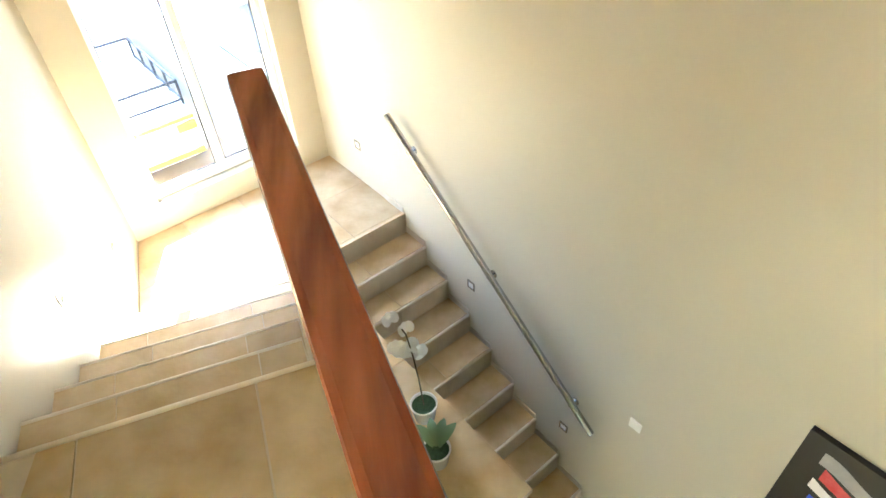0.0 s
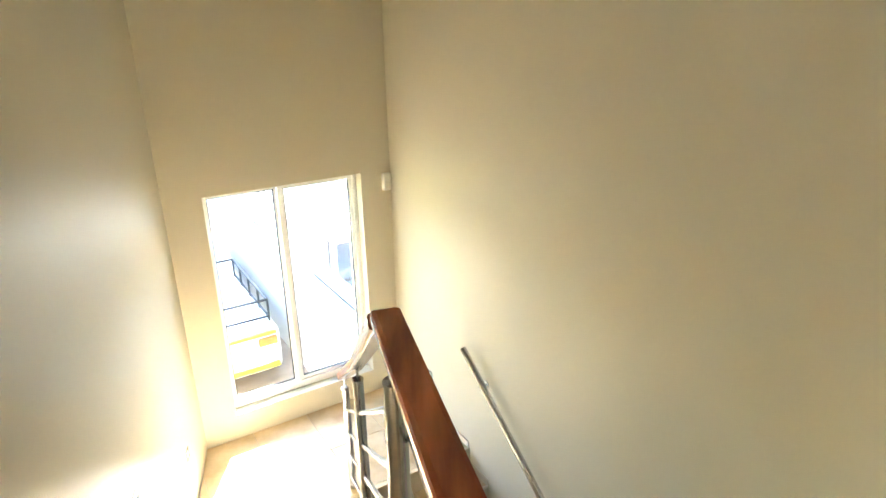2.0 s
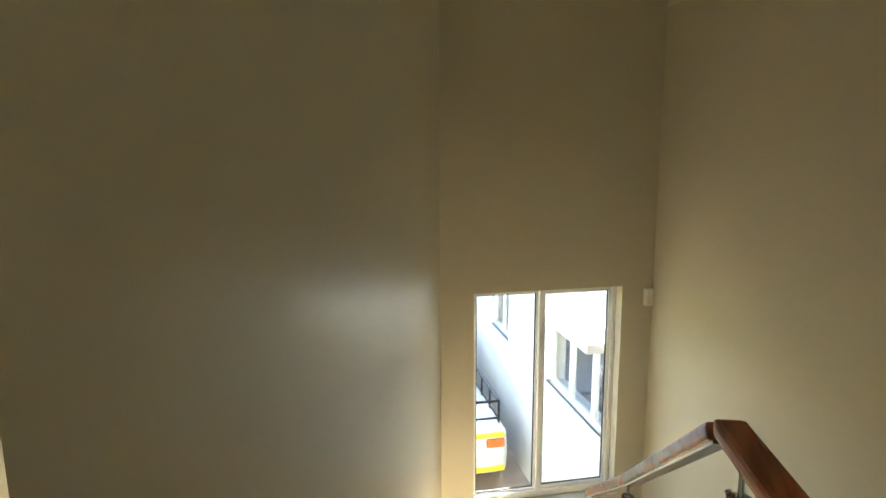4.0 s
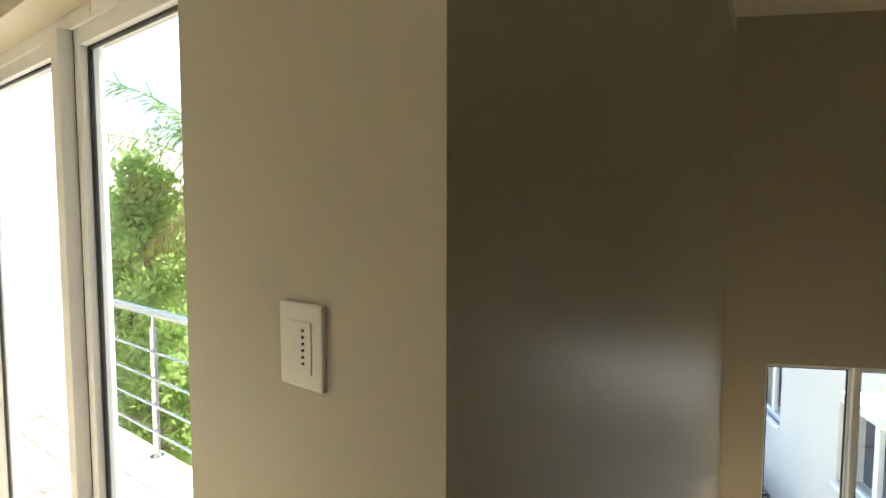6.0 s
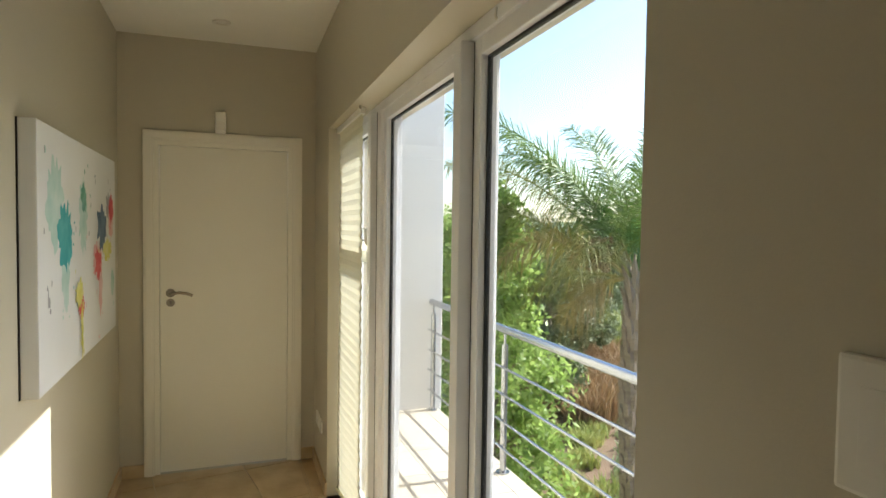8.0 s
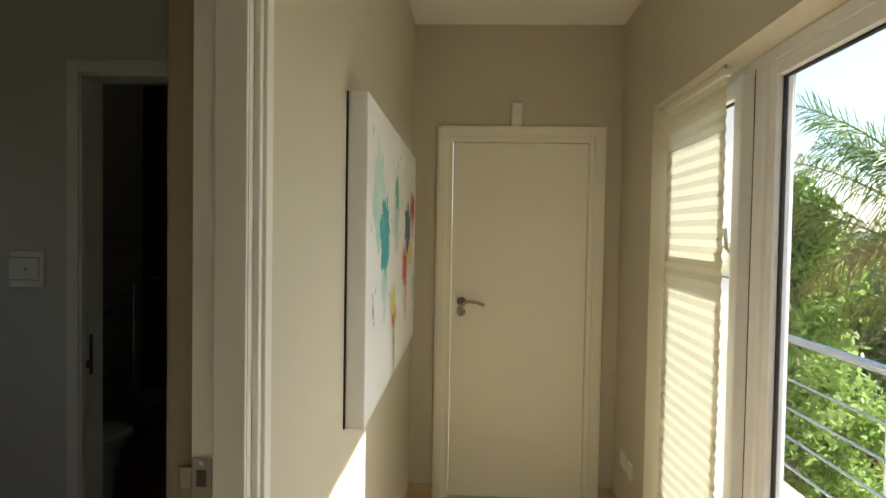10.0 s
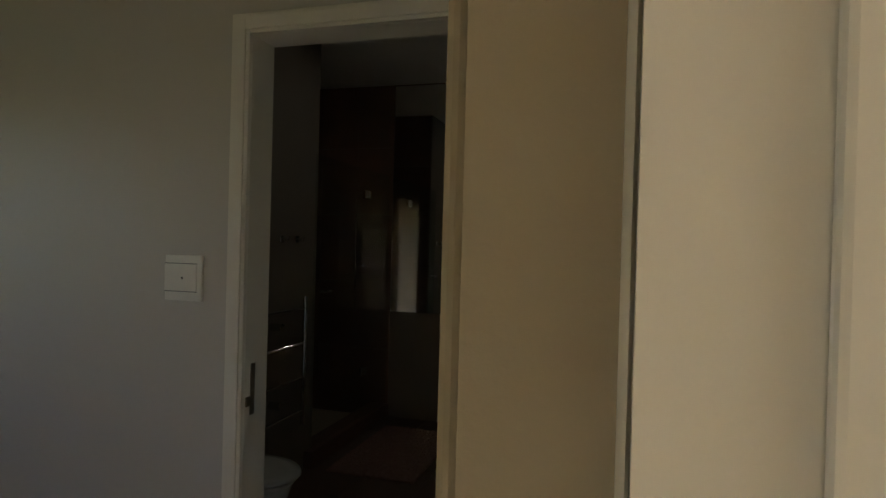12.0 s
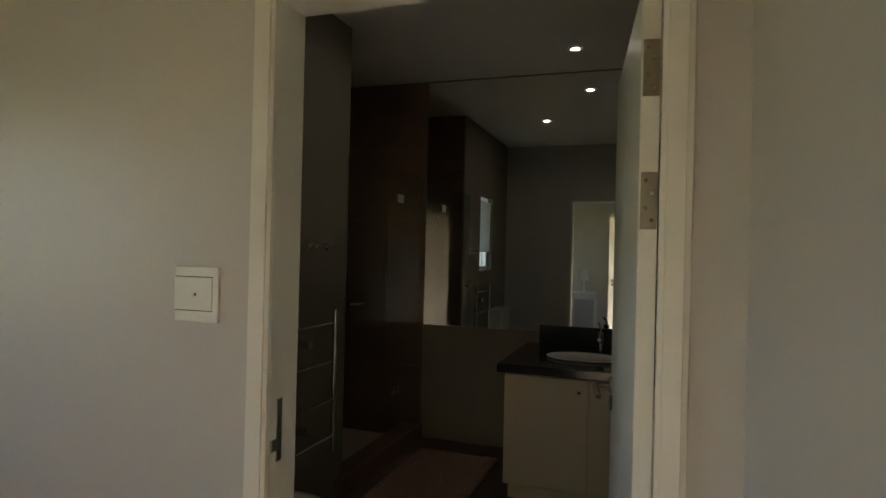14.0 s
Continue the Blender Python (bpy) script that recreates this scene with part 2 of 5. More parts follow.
def box(bm, x0, x1, y0, y1, z0, z1, m=None, bevel=0.0):
    r = bmesh.ops.create_cube(bm, size=1)
    vs = r["verts"]
    bmesh.ops.scale(bm, vec=(abs(x1 - x0), abs(y1 - y0), abs(z1 - z0)), verts=vs)
    bmesh.ops.translate(bm, vec=((x0 + x1) / 2, (y0 + y1) / 2, (z0 + z1) / 2), verts=vs)
    if bevel:
        es = list({e for v in vs for e in v.link_edges})
        r = bmesh.ops.bevel(bm, geom=es, offset=bevel, segments=2, affect="EDGES", profile=0.6)
        vs = list({v for f in r["faces"] for v in f.verts} | {v for v in vs if v.is_valid})
    if m is not None:
        bmesh.ops.transform(bm, matrix=m, verts=vs)
    return bm


def boxed(*a, **k):
    return box(bmesh.new(), *a, **k)


def prism(bm, pts, z0, z1, m=None):
    lo = [bm.verts.new((x, y, z0)) for x, y in pts]
    hi = [bm.verts.new((x, y, z1)) for x, y in pts]
    n = len(pts)
    area = sum(pts[i][0] * pts[(i + 1) % n][1] - pts[(i + 1) % n][0] * pts[i][1] for i in range(n))
    if area < 0:
        lo.reverse(), hi.reverse()
    fs = [bm.faces.new(list(reversed(lo))), bm.faces.new(hi)]
    for i in range(n):
        fs.append(bm.faces.new((lo[i], lo[(i + 1) % n], hi[(i + 1) % n], hi[i])))
    if m is not None:
        bmesh.ops.transform(bm, matrix=m, verts=lo + hi)
    return bm


def tube(bm, p, q, r, seg=16, r2=None):
    p, q = Vector(p), Vector(q)
    d = q - p
    m = Matrix.Translation((p + q) / 2) @ d.to_track_quat("Z", "Y").to_matrix().to_4x4()
    bmesh.ops.create_cone(bm, cap_ends=True, segments=seg, radius1=r, radius2=r if r2 is None else r2, depth=d.length, matrix=m)
    return bm


def tubed(*a, **k):
    return tube(bmesh.new(), *a, **k)


def sweep(bm, pts, r, seg=8):
    """A round bar along a list of points."""
    rings = []
    pts = [Vector(p) for p in pts]
    for i, p in enumerate(pts):
        d = (pts[min(i + 1, len(pts) - 1)] - pts[max(i - 1, 0)]).normalized()
        side = d.orthogonal().normalized() if i == 0 else (rings[-1][1] - d * rings[-1][1].dot(d)).normalized()
        up = d.cross(side)
        rr = r[i] if isinstance(r, (list, tuple)) else r
        rings.append(([bm.verts.new(p + (side * math.cos(a) + up * math.sin(a)) * rr) for a in (2 * math.pi * k / seg for k in range(seg))], side))
    for (a, _), (b, _) in zip(rings, rings[1:]):
        for k in range(seg):
            bm.faces.new((a[k], a[(k + 1) % seg], b[(k + 1) % seg], b[k]))
    bm.faces.new(list(reversed(rings[0][0])))
    bm.faces.new(rings[-1][0])
    return bm


def ball(bm, at, r, scale=(1, 1, 1), sub=2):
    m = Matrix.Translation(at) @ Matrix.Diagonal((*scale, 1))
    bmesh.ops.create_icosphere(bm, subdivisions=sub, radius=r, matrix=m)
    return bm


def lathe(bm, profile, at, seg=28):
    """A turned body from (radius, height) pairs."""
    rings = [[bm.verts.new((at[0] + r * math.cos(2 * math.pi * k / seg), at[1] + r * math.sin(2 * math.pi * k / seg), at[2] + z)) for k in range(seg)] for r, z in profile]
    for a, b in zip(rings, rings[1:]):
        for k in range(seg):
            bm.faces.new((a[k], a[(k + 1) % seg], b[(k + 1) % seg], b[k]))
    bm.faces.new(list(reversed(rings[0])))
    bm.faces.new(rings[-1])
    return bm


def grid_wall(bm, axis, a0, a1, z0, z1, t0, t1, holes=(), m=None):
    """A wall with through openings. axis 'x': runs along x, thickness t0..t1 in y; 'y': the other way."""
    us = sorted({a0, a1, *[h[0] for h in holes], *[h[1] for h in holes]})
    zs = sorted({z0, z1, *[h[2] for h in holes], *[h[3] for h in holes]})
    for ua, ub in zip(us, us[1:]):
        for za, zb in zip(zs, zs[1:]):
            if any(h[0] <= ua and ub <= h[1] and h[2] <= za and zb <= h[3] for h in holes):
                continue
            if axis == "x":
                box(bm, ua, ub, t0, t1, za, zb, m)
            else:
                box(bm, t0, t1, ua, ub, za, zb, m)
    bmesh.ops.remove_doubles(bm, verts=bm.verts, dist=1e-4)
    bm.verts.index_update()
    seen = {}
    for f in bm.faces:
        seen.setdefault(tuple(sorted(v.index for v in f.verts)), []).append(f)
    bmesh.ops.delete(bm, geom=[f for fs in seen.values() if len(fs) > 1 for f in fs], context="FACES_ONLY")
    return bm


def clip(poly, region):
    """The part of a convex polygon inside a convex region (counter-clockwise)."""
    out = poly
    for (ax, ay), (bx, by) in zip(region, region[1:] + region[:1]):
        src, out = out, []
        side = lambda p: (bx - ax) * (p[1] - ay) - (by - ay) * (p[0] - ax)
        for p, q in zip(src, src[1:] + src[:1]):
            sp, sq = side(p), side(q)
            if sp >= 0:
                out.append(p)
            if sp * sq < 0:
                k = sp / (sp - sq)
                out.append((p[0] + (q[0] - p[0]) * k, p[1] + (q[1] - p[1]) * k))
        if len(out) < 3:
            return []
    return out


def lay_tiles(parent, region, z, size, angle, mat, origin=(0, 0), gap=0.004, thick=0.006, name="tile", bond=0.0):
    """Single tiles over a convex region, each an object of its own under its floor."""
    c, s = math.cos(radians(angle)), math.sin(radians(angle))
    to = lambda x, y: (origin[0] + x * c - y * s, origin[1] + x * s + y * c)
    back = [((x - origin[0]) * c + (y - origin[1]) * s, -(x - origin[0]) * s + (y - origin[1]) * c) for x, y in region]
    sx, sy = size
    for j in range(math.floor(min(p[1] for p in back) / sy), math.ceil(max(p[1] for p in back) / sy)):
        off = bond * sx * (j % 2)
        for i in range(math.floor((min(p[0] for p in back) - off) / sx), math.ceil((max(p[0] for p in back) - off) / sx)):
            g = gap / 2
            x0, y0 = i * sx + off, j * sy
            p = clip([(x0 + g, y0 + g), (x0 + sx - g, y0 + g), (x0 + sx - g, y0 + sy - g), (x0 + g, y0 + sy - g)], back)
            if len(p) < 3:
                continue
            area = abs(sum(a[0] * b[1] - b[0] * a[1] for a, b in zip(p, p[1:] + p[:1]))) / 2
            if area < 0.002:
                continue
            part(name, prism(bmesh.new(), [to(*q) for q in p], z, z + thick), mat, parent)


# ---- plan ----
ZC = 2.633                                   # ceiling
ZL, RISE, RUN_L = -1.225, 0.175, 0.267       # half landing, upper flight
RISE_R, RUN_R, V0 = 0.172, 0.232, -1.04      # lower flight
GROUND_IN, GROUND_OUT = -2.80, -2.92
SKEW = 29.77                                 # turn of the outer stair walls against the corridor
S = pose(0.998, 4.544, 0, 0, 0, SKEW)        # frame of the stair window wall: u right, v out of the window
LTURN = 10.5
L = pose(0.103, 1.285, 0, 0, 0, LTURN)       # frame of the upper flight: w across, e down the flight
WID_L, WID_R = 0.94, 0.80


def s2(u, v):
    p = S @ Vector((u, v, 0))
    return (p.x, p.y)


def l2(w, e):
    p = L @ Vector((w, e, 0))
    return (p.x, p.y)


LEFT_A, LEFT_B = (0.262, 0.385), (-0.378, 3.757)      # stair left wall, from the corridor corner to the window wall
RAIL_A, RAIL_B = Vector((1.125, 1.262, 0)), Vector((1.547, -0.653, 0))
YS, YB = -0.653, -0.768                               # corridor wall on the bedroom side, its two faces
W = pose(-0.275, 0, 0, 0, 0, -1.375)                  # frame of the slightly skewed window wall: x along it, y out
WF = 0.408                                            # its inner face in that frame


def w2(x, y):
    p = W @ Vector((x, y, 0))
    return (p.x, p.y)


YN = w2(-3.395, WF)[1]                                # where it meets the end wall
XD, XB = -3.67, -2.617                                # corridor end, bathroom door wall

# ---- the house: walls, floors, ceilings ----
def structure(name, bm, mat, label):
    return solid(name, bm, mat, label, kind="structure")


# corridor and hall
wall_south = structure("wall_south", grid_wall(bmesh.new(), "x", -5.9, 4.6, GROUND_IN, 2.9, YB, YS, [(-1.14, -0.30, 0.0, 2.06)]), PAINT, "cream painted corridor wall with a bedroom doorway")
wall_end = structure("wall_west", grid_wall(bmesh.new(), "y", YS, 0.75, -0.2, 2.9, XD - 0.12, XD, [(-0.461, 0.345, 0.0, 2.020)]), PAINT, "cream painted end wall of the corridor around a white door")
wall_window = structure("wall_north", grid_wall(bmesh.new(), "x", -3.52, 0.155, -0.2, 2.9, WF, 0.72, [(-2.80, 0.155, 0.0, 2.062)], W), PAINT, "cream painted corridor wall around a tall window")
bm = bmesh.new()
prism(bm, [(-0.252, 0.374), LEFT_A, LEFT_B, (LEFT_B[0] - 0.24, LEFT_B[1] + 0.04), (-0.02, 0.74), (-0.12, 0.74), (-0.12, 0.407), (-0.252, 0.407)], GROUND_OUT, 2.9)
wall_left = structure("wall_stair_left", bm, PAINT, "cream painted wall between corridor window and stairwell")
HOLE_W = (-1.349, -0.240, -1.031, 0.616)
wall_stair_window = structure("wall_stair_window", grid_wall(bmesh.new(), "x", -1.585, 0.0, GROUND_OUT, 2.9, 0.0, 0.2, [HOLE_W], S), PAINT, "cream painted stairwell wall around a tall window")
wall_stair_right = structure("wall_stair_right", grid_wall(bmesh.new(), "y", -6.9, 0.2, GROUND_OUT, 2.9, 0.0, 0.22, (), S), PAINT, "tall cream painted wall beside the lower flight")
ceiling_hall = structure("ceiling", prism(bmesh.new(), [(XD, YS), (4.5, YS), s2(0, -5.5), s2(0, 0), LEFT_B, LEFT_A, (-0.275, 0.385), (-0.275, 0.407), (XD, YN)], ZC, 2.75), CEIL, "off-white plaster ceiling over corridor and stairs")
bm = bmesh.new()
sc = [LEFT_A, LEFT_B, s2(0, 0), s2(0, -6.0)]
for a, b in zip(sc, sc[1:]):
    d = (Vector((*b, 0)) - Vector((*a, 0)))
    m = Matrix.Translation((*a, 0)) @ pose(0, 0, 0, 0, 0, math.degrees(math.atan2(d.y, d.x)))
    prism(bm, [(0, 0), (-0.10, 0), (-0.10, 0.012), (-0.085, 0.03), (-0.03, 0.075), (-0.012, 0.09), (0, 0.09)], 0, d.length, m @ Matrix(((0, 0, 1, 0), (-1, 0, 0, 0), (0, -1, 0, ZC), (0, 0, 0, 1))))
cornice = structure("trim_cornice", bm, CEIL, "white plaster cornice round the stairwell ceiling")

n1_r, n1_l = l2(WID_L + 0.12, 0), l2(0, 0)
bm = bmesh.new()
prism(bm, [(XD, YS), (1.555, YS), (1.145, 1.262), (n1_r[0], n1_r[1]), (n1_l[0], n1_l[1]), LEFT_A, (-0.275, 0.385), (-0.275, 0.74), (XD, 0.74)], -0.25, -0.006)
floor_hall = structure("floor", bm, GROUT, "upper floor of beige stone tiles with pale joints")
floor_low = structure("floor_lower", prism(bmesh.new(), [(-1.2, -0.7), (4.7, -0.7), s2(0.2, -6.0), s2(0.2, 0.1), s2(-1.8, 0.1)], GROUND_IN - 0.15, GROUND_IN), TILE, "lower hall floor of beige stone tiles")
skirt = bmesh.new()
box(skirt, XD, -1.195, YS, YS + 0.012, 0.0, 0.075)
box(skirt, XD, XD + 0.012, -0.64, -0.516, 0.0, 0.075)
box(skirt, XD, XD + 0.012, 0.404, YN, 0.0, 0.075)
box(skirt, -3.38, -2.80, WF - 0.012, WF, 0.0, 0.075, W)
baseboard = structure("baseboard", skirt, TILE, "low stone tile skirting along the corridor walls")

# half landing
pl = [l2(0, 6 * RUN_L), l2(WID_L, 6 * RUN_L), s2(-WID_R, V0), s2(0, V0), s2(0, 0), s2(-1.5848, 0)]
landing = structure("floor_landing", prism(bmesh.new(), pl, ZL - 0.22, ZL - 0.006), GROUT, "half landing of beige stone tiles under the window")

# stairs
def stair_upper():
    st = thing("staircase", (*l2(0.4, 0.8), ZL), "upper flight of beige stone tiled steps", "staircase", "stairs")
    for k in range(1, 7):
        z = -RISE * k
        part("step", box(bmesh.new(), 0.0, WID_L, RUN_L * (k - 1), RUN_L * k - 0.012, z - 0.30, z - 0.008, L), PAINT, st)
        cut = (0.30, 0.78) if k % 2 else (0.22, 0.72)
        xs = [0.0, *cut, WID_L]
        for a, b in zip(xs, xs[1:]):
            part("tread_tile", box(bmesh.new(), a + 0.002, b - 0.002, RUN_L * (k - 1) + 0.004, RUN_L * k - 0.022, z - 0.008, z, L), TILE, st)
        part("nosing", tube(bmesh.new(), L @ Vector((0, RUN_L * k - 0.012, z - 0.010)), L @ Vector((WID_L, RUN_L * k - 0.012, z - 0.010)), 0.0105, 10), TRIM_TILE, st, smooth=True)
        part("riser_tile", box(bmesh.new(), 0.0, WID_L, RUN_L * k - 0.012, RUN_L * k - 0.004, z - RISE + 0.002, z - 0.016, L), RISER, st)
    part("nosing", tube(bmesh.new(), L @ Vector((0, -0.012, -0.004)), L @ Vector((WID_L + 0.1, -0.012, -0.004)), 0.0105, 10), TRIM_TILE, st, smooth=True)
    part("riser_tile", box(bmesh.new(), 0.0, WID_L, -0.006, -0.001, -RISE, -0.014, L), RISER, st)
    return st


def stair_lower():
    st = thing("staircase", (*s2(-0.4, -2), GROUND_IN), "lower flight of beige stone tiled steps beside a wall", "staircase", "stairs")
    for k in range(0, 9):
        z = ZL - RISE_R * k
        v = V0 - RUN_R * k
        if k:
            part("step", box(bmesh.new(), -WID_R, 0, v + 0.012, v + RUN_R, GROUND_IN, z - 0.008, S), RISER, st)
            c = -0.46 if k % 2 else -0.40
            for a, b in ((-WID_R, c), (c, 0.0)):
                part("tread_tile", box(bmesh.new(), a + 0.002, b - 0.002, v + 0.022, v + RUN_R - 0.002, z - 0.008, z, S), TILE, st)
        part("nosing", tube(bmesh.new(), S @ Vector((-WID_R, v + 0.012, z - 0.010)), S @ Vector((0, v + 0.012, z - 0.010)), 0.0105, 10), TRIM_TILE, st, smooth=True)
        for a, b in ((-WID_R, -0.42), (-0.42, 0.0)):
            part("riser_tile", box(bmesh.new(), a + 0.0015, b - 0.0015, v + 0.004, v + 0.012, z - RISE_R + 0.001, z - 0.018, S), RISER, st)
        part("skirting_tile", box(bmesh.new(), -0.008, -0.0005, v + 0.012, v + RUN_R, z, z + 0.05, S), RISER, st)
    return st


stair_upper()
stair_lower()

# stone ledge between the flights
lp = [(-WID_R, -3.09), (-WID_R, -1.25), (-0.97, -1.25), (-1.5, -2.69), (-1.56, -3.09)]
ledge = thing("stone_ledge", (*s2(-1.0, -2.7), GROUND_IN), "tiled stone ledge on a low wall between the flights", "ledge")
part("ledge_wall", prism(bmesh.new(), [(-WID_R - 0.03, -3.06), (-WID_R - 0.03, -1.25), (-0.97, -1.25), (-1.5, -2.69), (-1.53, -3.06)], GROUND_IN, -1.235, S), PAINT, ledge)
for v0, v1 in ((-3.09, -2.60), (-2.596, -2.10), (-2.096, -1.60), (-1.596, -1.25)):
    q = clip([(-1.6, v0), (-WID_R, v0), (-WID_R, v1), (-1.6, v1)], lp)
    part("ledge_tile", prism(bmesh.new(), q, -1.235, -1.20, S), TILE, ledge)


# ---- windows ----
def pane_with_frame(parent, a0, a1, z0, z1, t, m, wide=0.05, deep=0.05, name="sash"):
    """A glazed sash along the local x axis, its frame around it."""
    bm = bmesh.new()
    h = deep / 2
    box(bm, a0, a0 + wide, t - h, t + h, z0, z1, m, 0.004)
    box(bm, a1 - wide, a1, t - h, t + h, z0, z1, m, 0.004)
    box(bm, a0 + wide, a1 - wide, t - h, t + h, z0, z0 + wide, m, 0.004)
    box(bm, a0 + wide, a1 - wide, t - h, t + h, z1 - wide, z1, m, 0.004)
    fr = part(name, bm, ALU_WHITE, parent)
    g = bmesh.new()
    w = 0.007
    i0, i1, j0, j1 = a0 + wide, a1 - wide, z0 + wide, z1 - wide
    for b in ((i0, i0 + w, j0, j1), (i1 - w, i1, j0, j1), (i0, i1, j0, j0 + w), (i0, i1, j1 - w, j1)):
        box(g, b[0], b[1], t - 0.006, t + 0.006, b[2], b[3], m)
    part("gasket", g, RUBBER, fr)
    p = part("pane", box(bmesh.new(), i0, i1, t - 0.003, t + 0.003, j0, j1, m), PANE, fr)
    p.visible_shadow = False
    return fr


win = thing("window_1", (*w2(-1.4, 0.55), 0.0), "tall white framed sliding window onto a balcony", "window", kind="structure")
WG = 0.545                                   # glass line in the frame of the window wall
bm = bmesh.new()
box(bm, -2.80, 0.155, 0.515, 0.60, 2.022, 2.062, W, 0.004)
box(bm, -2.80, 0.155, 0.515, 0.60, -0.004, 0.03, W, 0.004)
box(bm, -2.80, -2.755, 0.515, 0.60, 0.03, 2.022, W, 0.004)
part("window_frame", bm, ALU_WHITE, win)
part("mullion", box(bmesh.new(), -2.115, -2.055, 0.487, 0.60, 0.03, 2.022, W, 0.004), ALU_WHITE, win)
part("mullion", box(bmesh.new(), -2.000, -1.935, 0.505, 0.60, 0.03, 2.022, W, 0.004), ALU_WHITE, win)
part("mullion_filler", box(bmesh.new(), -2.055, -2.000, 0.530, 0.59, 0.03, 2.022, W, 0.003), ALU_WHITE, win)
part("mullion", box(bmesh.new(), -0.966, -0.908, 0.487, 0.60, 0.03, 2.022, W, 0.004), ALU_WHITE, win)
pane_with_frame(win, -2.755, -2.115, 1.40, 2.022, WG, W, 0.05)
pane_with_frame(win, -2.755, -2.115, 0.03, 1.40, WG, W, 0.05)
pane_with_frame(win, -1.935, -0.966, 0.03, 2.022, WG, W, 0.046)
pane_with_frame(win, -0.908, 0.155, 0.03, 2.022, WG + 0.005, W, 0.046)
part("seam", box(bmesh.new(), -0.9085, -0.9045, 0.524, 0.527, 0.03, 2.02, W), RUBBER, win)
part("seam", box(bmesh.new(), -2.0005, -1.9965, 0.5035, 0.506, 0.03, 2.02, W), RUBBER, win)
bm = box(bmesh.new(), -2.19, -2.125, 0.500, 0.520, 1.40, 1.47, W, 0.004)
sweep(bm, [W @ Vector(p) for p in ((-2.15, 0.500, 1.44), (-2.15, 0.490, 1.45), (-2.16, 0.487, 1.52))], 0.007)
part("window_latch", bm, PLASTIC, win, "white plastic stay latch")
part("putty_fleck", sweep(bmesh.new(), [W @ Vector(p) for p in ((-0.74, 0.5135, 2.055), (-0.745, 0.5135, 2.035), (-0.738, 0.5135, 2.025))], 0.004, 6), PLASTIC, win)

sw = thing("window_2", (*s2(-0.8, 0.12), HOLE_W[2]), "tall two pane stair window in a white frame", "window", kind="structure")
bm = bmesh.new()
a0, a1, z0, z1 = HOLE_W
box(bm, a0, a1, 0.09, 0.16, z0 + 0.0, z0 + 0.055, S, 0.004)
box(bm, a0, a1, 0.09, 0.16, z1 - 0.03, z1, S, 0.004)
box(bm, a0, a0 + 0.03, 0.09, 0.16, z0 + 0.055, z1 - 0.03, S, 0.004)
box(bm, a1 - 0.03, a1, 0.09, 0.16, z0 + 0.055, z1 - 0.03, S, 0.004)
part("window_frame", bm, ALU_WHITE, sw)
mid = -0.825
part("mullion", box(bmesh.new(), mid - 0.012, mid + 0.012, 0.085, 0.16, z0 + 0.055, z1 - 0.03, S, 0.004), ALU_WHITE, sw)
pane_with_frame(sw, a0 + 0.03, mid - 0.016, z0 + 0.055, z1 - 0.03, 0.125, S, 0.014, 0.03)
pane_with_frame(sw, mid + 0.016, a1 - 0.03, z0 + 0.055, z1 - 0.03, 0.125, S, 0.022, 0.035)


# ---- doors ----
def lever(parent, at, out, along, label="brushed steel lever handle"):
    """Rose, curved lever and key escutcheon; out and along are unit directions."""
    at, out, along = Vector(at), Vector(out), Vector(along)
    bm = tube(bmesh.new(), at, at + out * 0.010, 0.026, 24)
    pts = [at + out * 0.008, at + out * 0.045, at + out * 0.055 + along * 0.012, at + out * 0.056 + along * 0.05 + Vector((0, 0, 0.006)), at + out * 0.052 + along * 0.09 + Vector((0, 0, 0.0)), at + out * 0.048 + along * 0.125 + Vector((0, 0, -0.014))]
    sweep(bm, pts, 0.009, 10)
    h = part("handle", bm, BRASS, parent, label, smooth=False)
    k = at + Vector((0, 0, -0.058))
    part("escutcheon", tubed(k, k + out * 0.008, 0.024, 24), BRASS, parent)
    bm = tube(bmesh.new(), k + out * 0.008 + Vector((0, 0, 0.005)), k + out * 0.0095 + Vector((0, 0, 0.005)), 0.005, 10)
    tube(bm, k + out * 0.008 + Vector((0, 0, -0.006)), k + out * 0.0095 + Vector((0, 0, -0.006)), 0.004, 8)
    part("keyhole", bm, DARK_PLASTIC, parent)
    return h


def casing_x(bm, face, out, y0, y1, z1, wide=0.06, thick=0.014):
    """Architrave on a wall that runs along y; out is +1 or -1 along x."""
    for a, b, t in ((0.0, wide, thick), (0.012, wide - 0.012, thick + 0.006)):
        x0, x1 = sorted((face, face + out * t))
        box(bm, x0, x1, y0 - b, y0 - a, 0.0, z1 + b, None, 0.002)
        box(bm, x0, x1, y1 + a, y1 + b, 0.0, z1 + b, None, 0.002)
        box(bm, x0, x1, y0 - a, y1 + a, z1 + a, z1 + b, None, 0.002)
    return bm


def casing_y(bm, face, out, x0, x1, z1, wide=0.055, thick=0.014):
    for a, b, t in ((0.0, wide, thick), (0.012, wide - 0.014, thick + 0.006)):
        y0, y1 = sorted((face, face + out * t))
        box(bm, x0 - b, x0 - a, y0, y1, 0.0, z1 + b, None, 0.002)
        box(bm, x1 + a, x1 + b, y0, y1, 0.0, z1 + b, None, 0.002)
        box(bm, x0 - a, x1 + a, y0, y1, z1 + a, z1 + b, None, 0.002)
    return bm


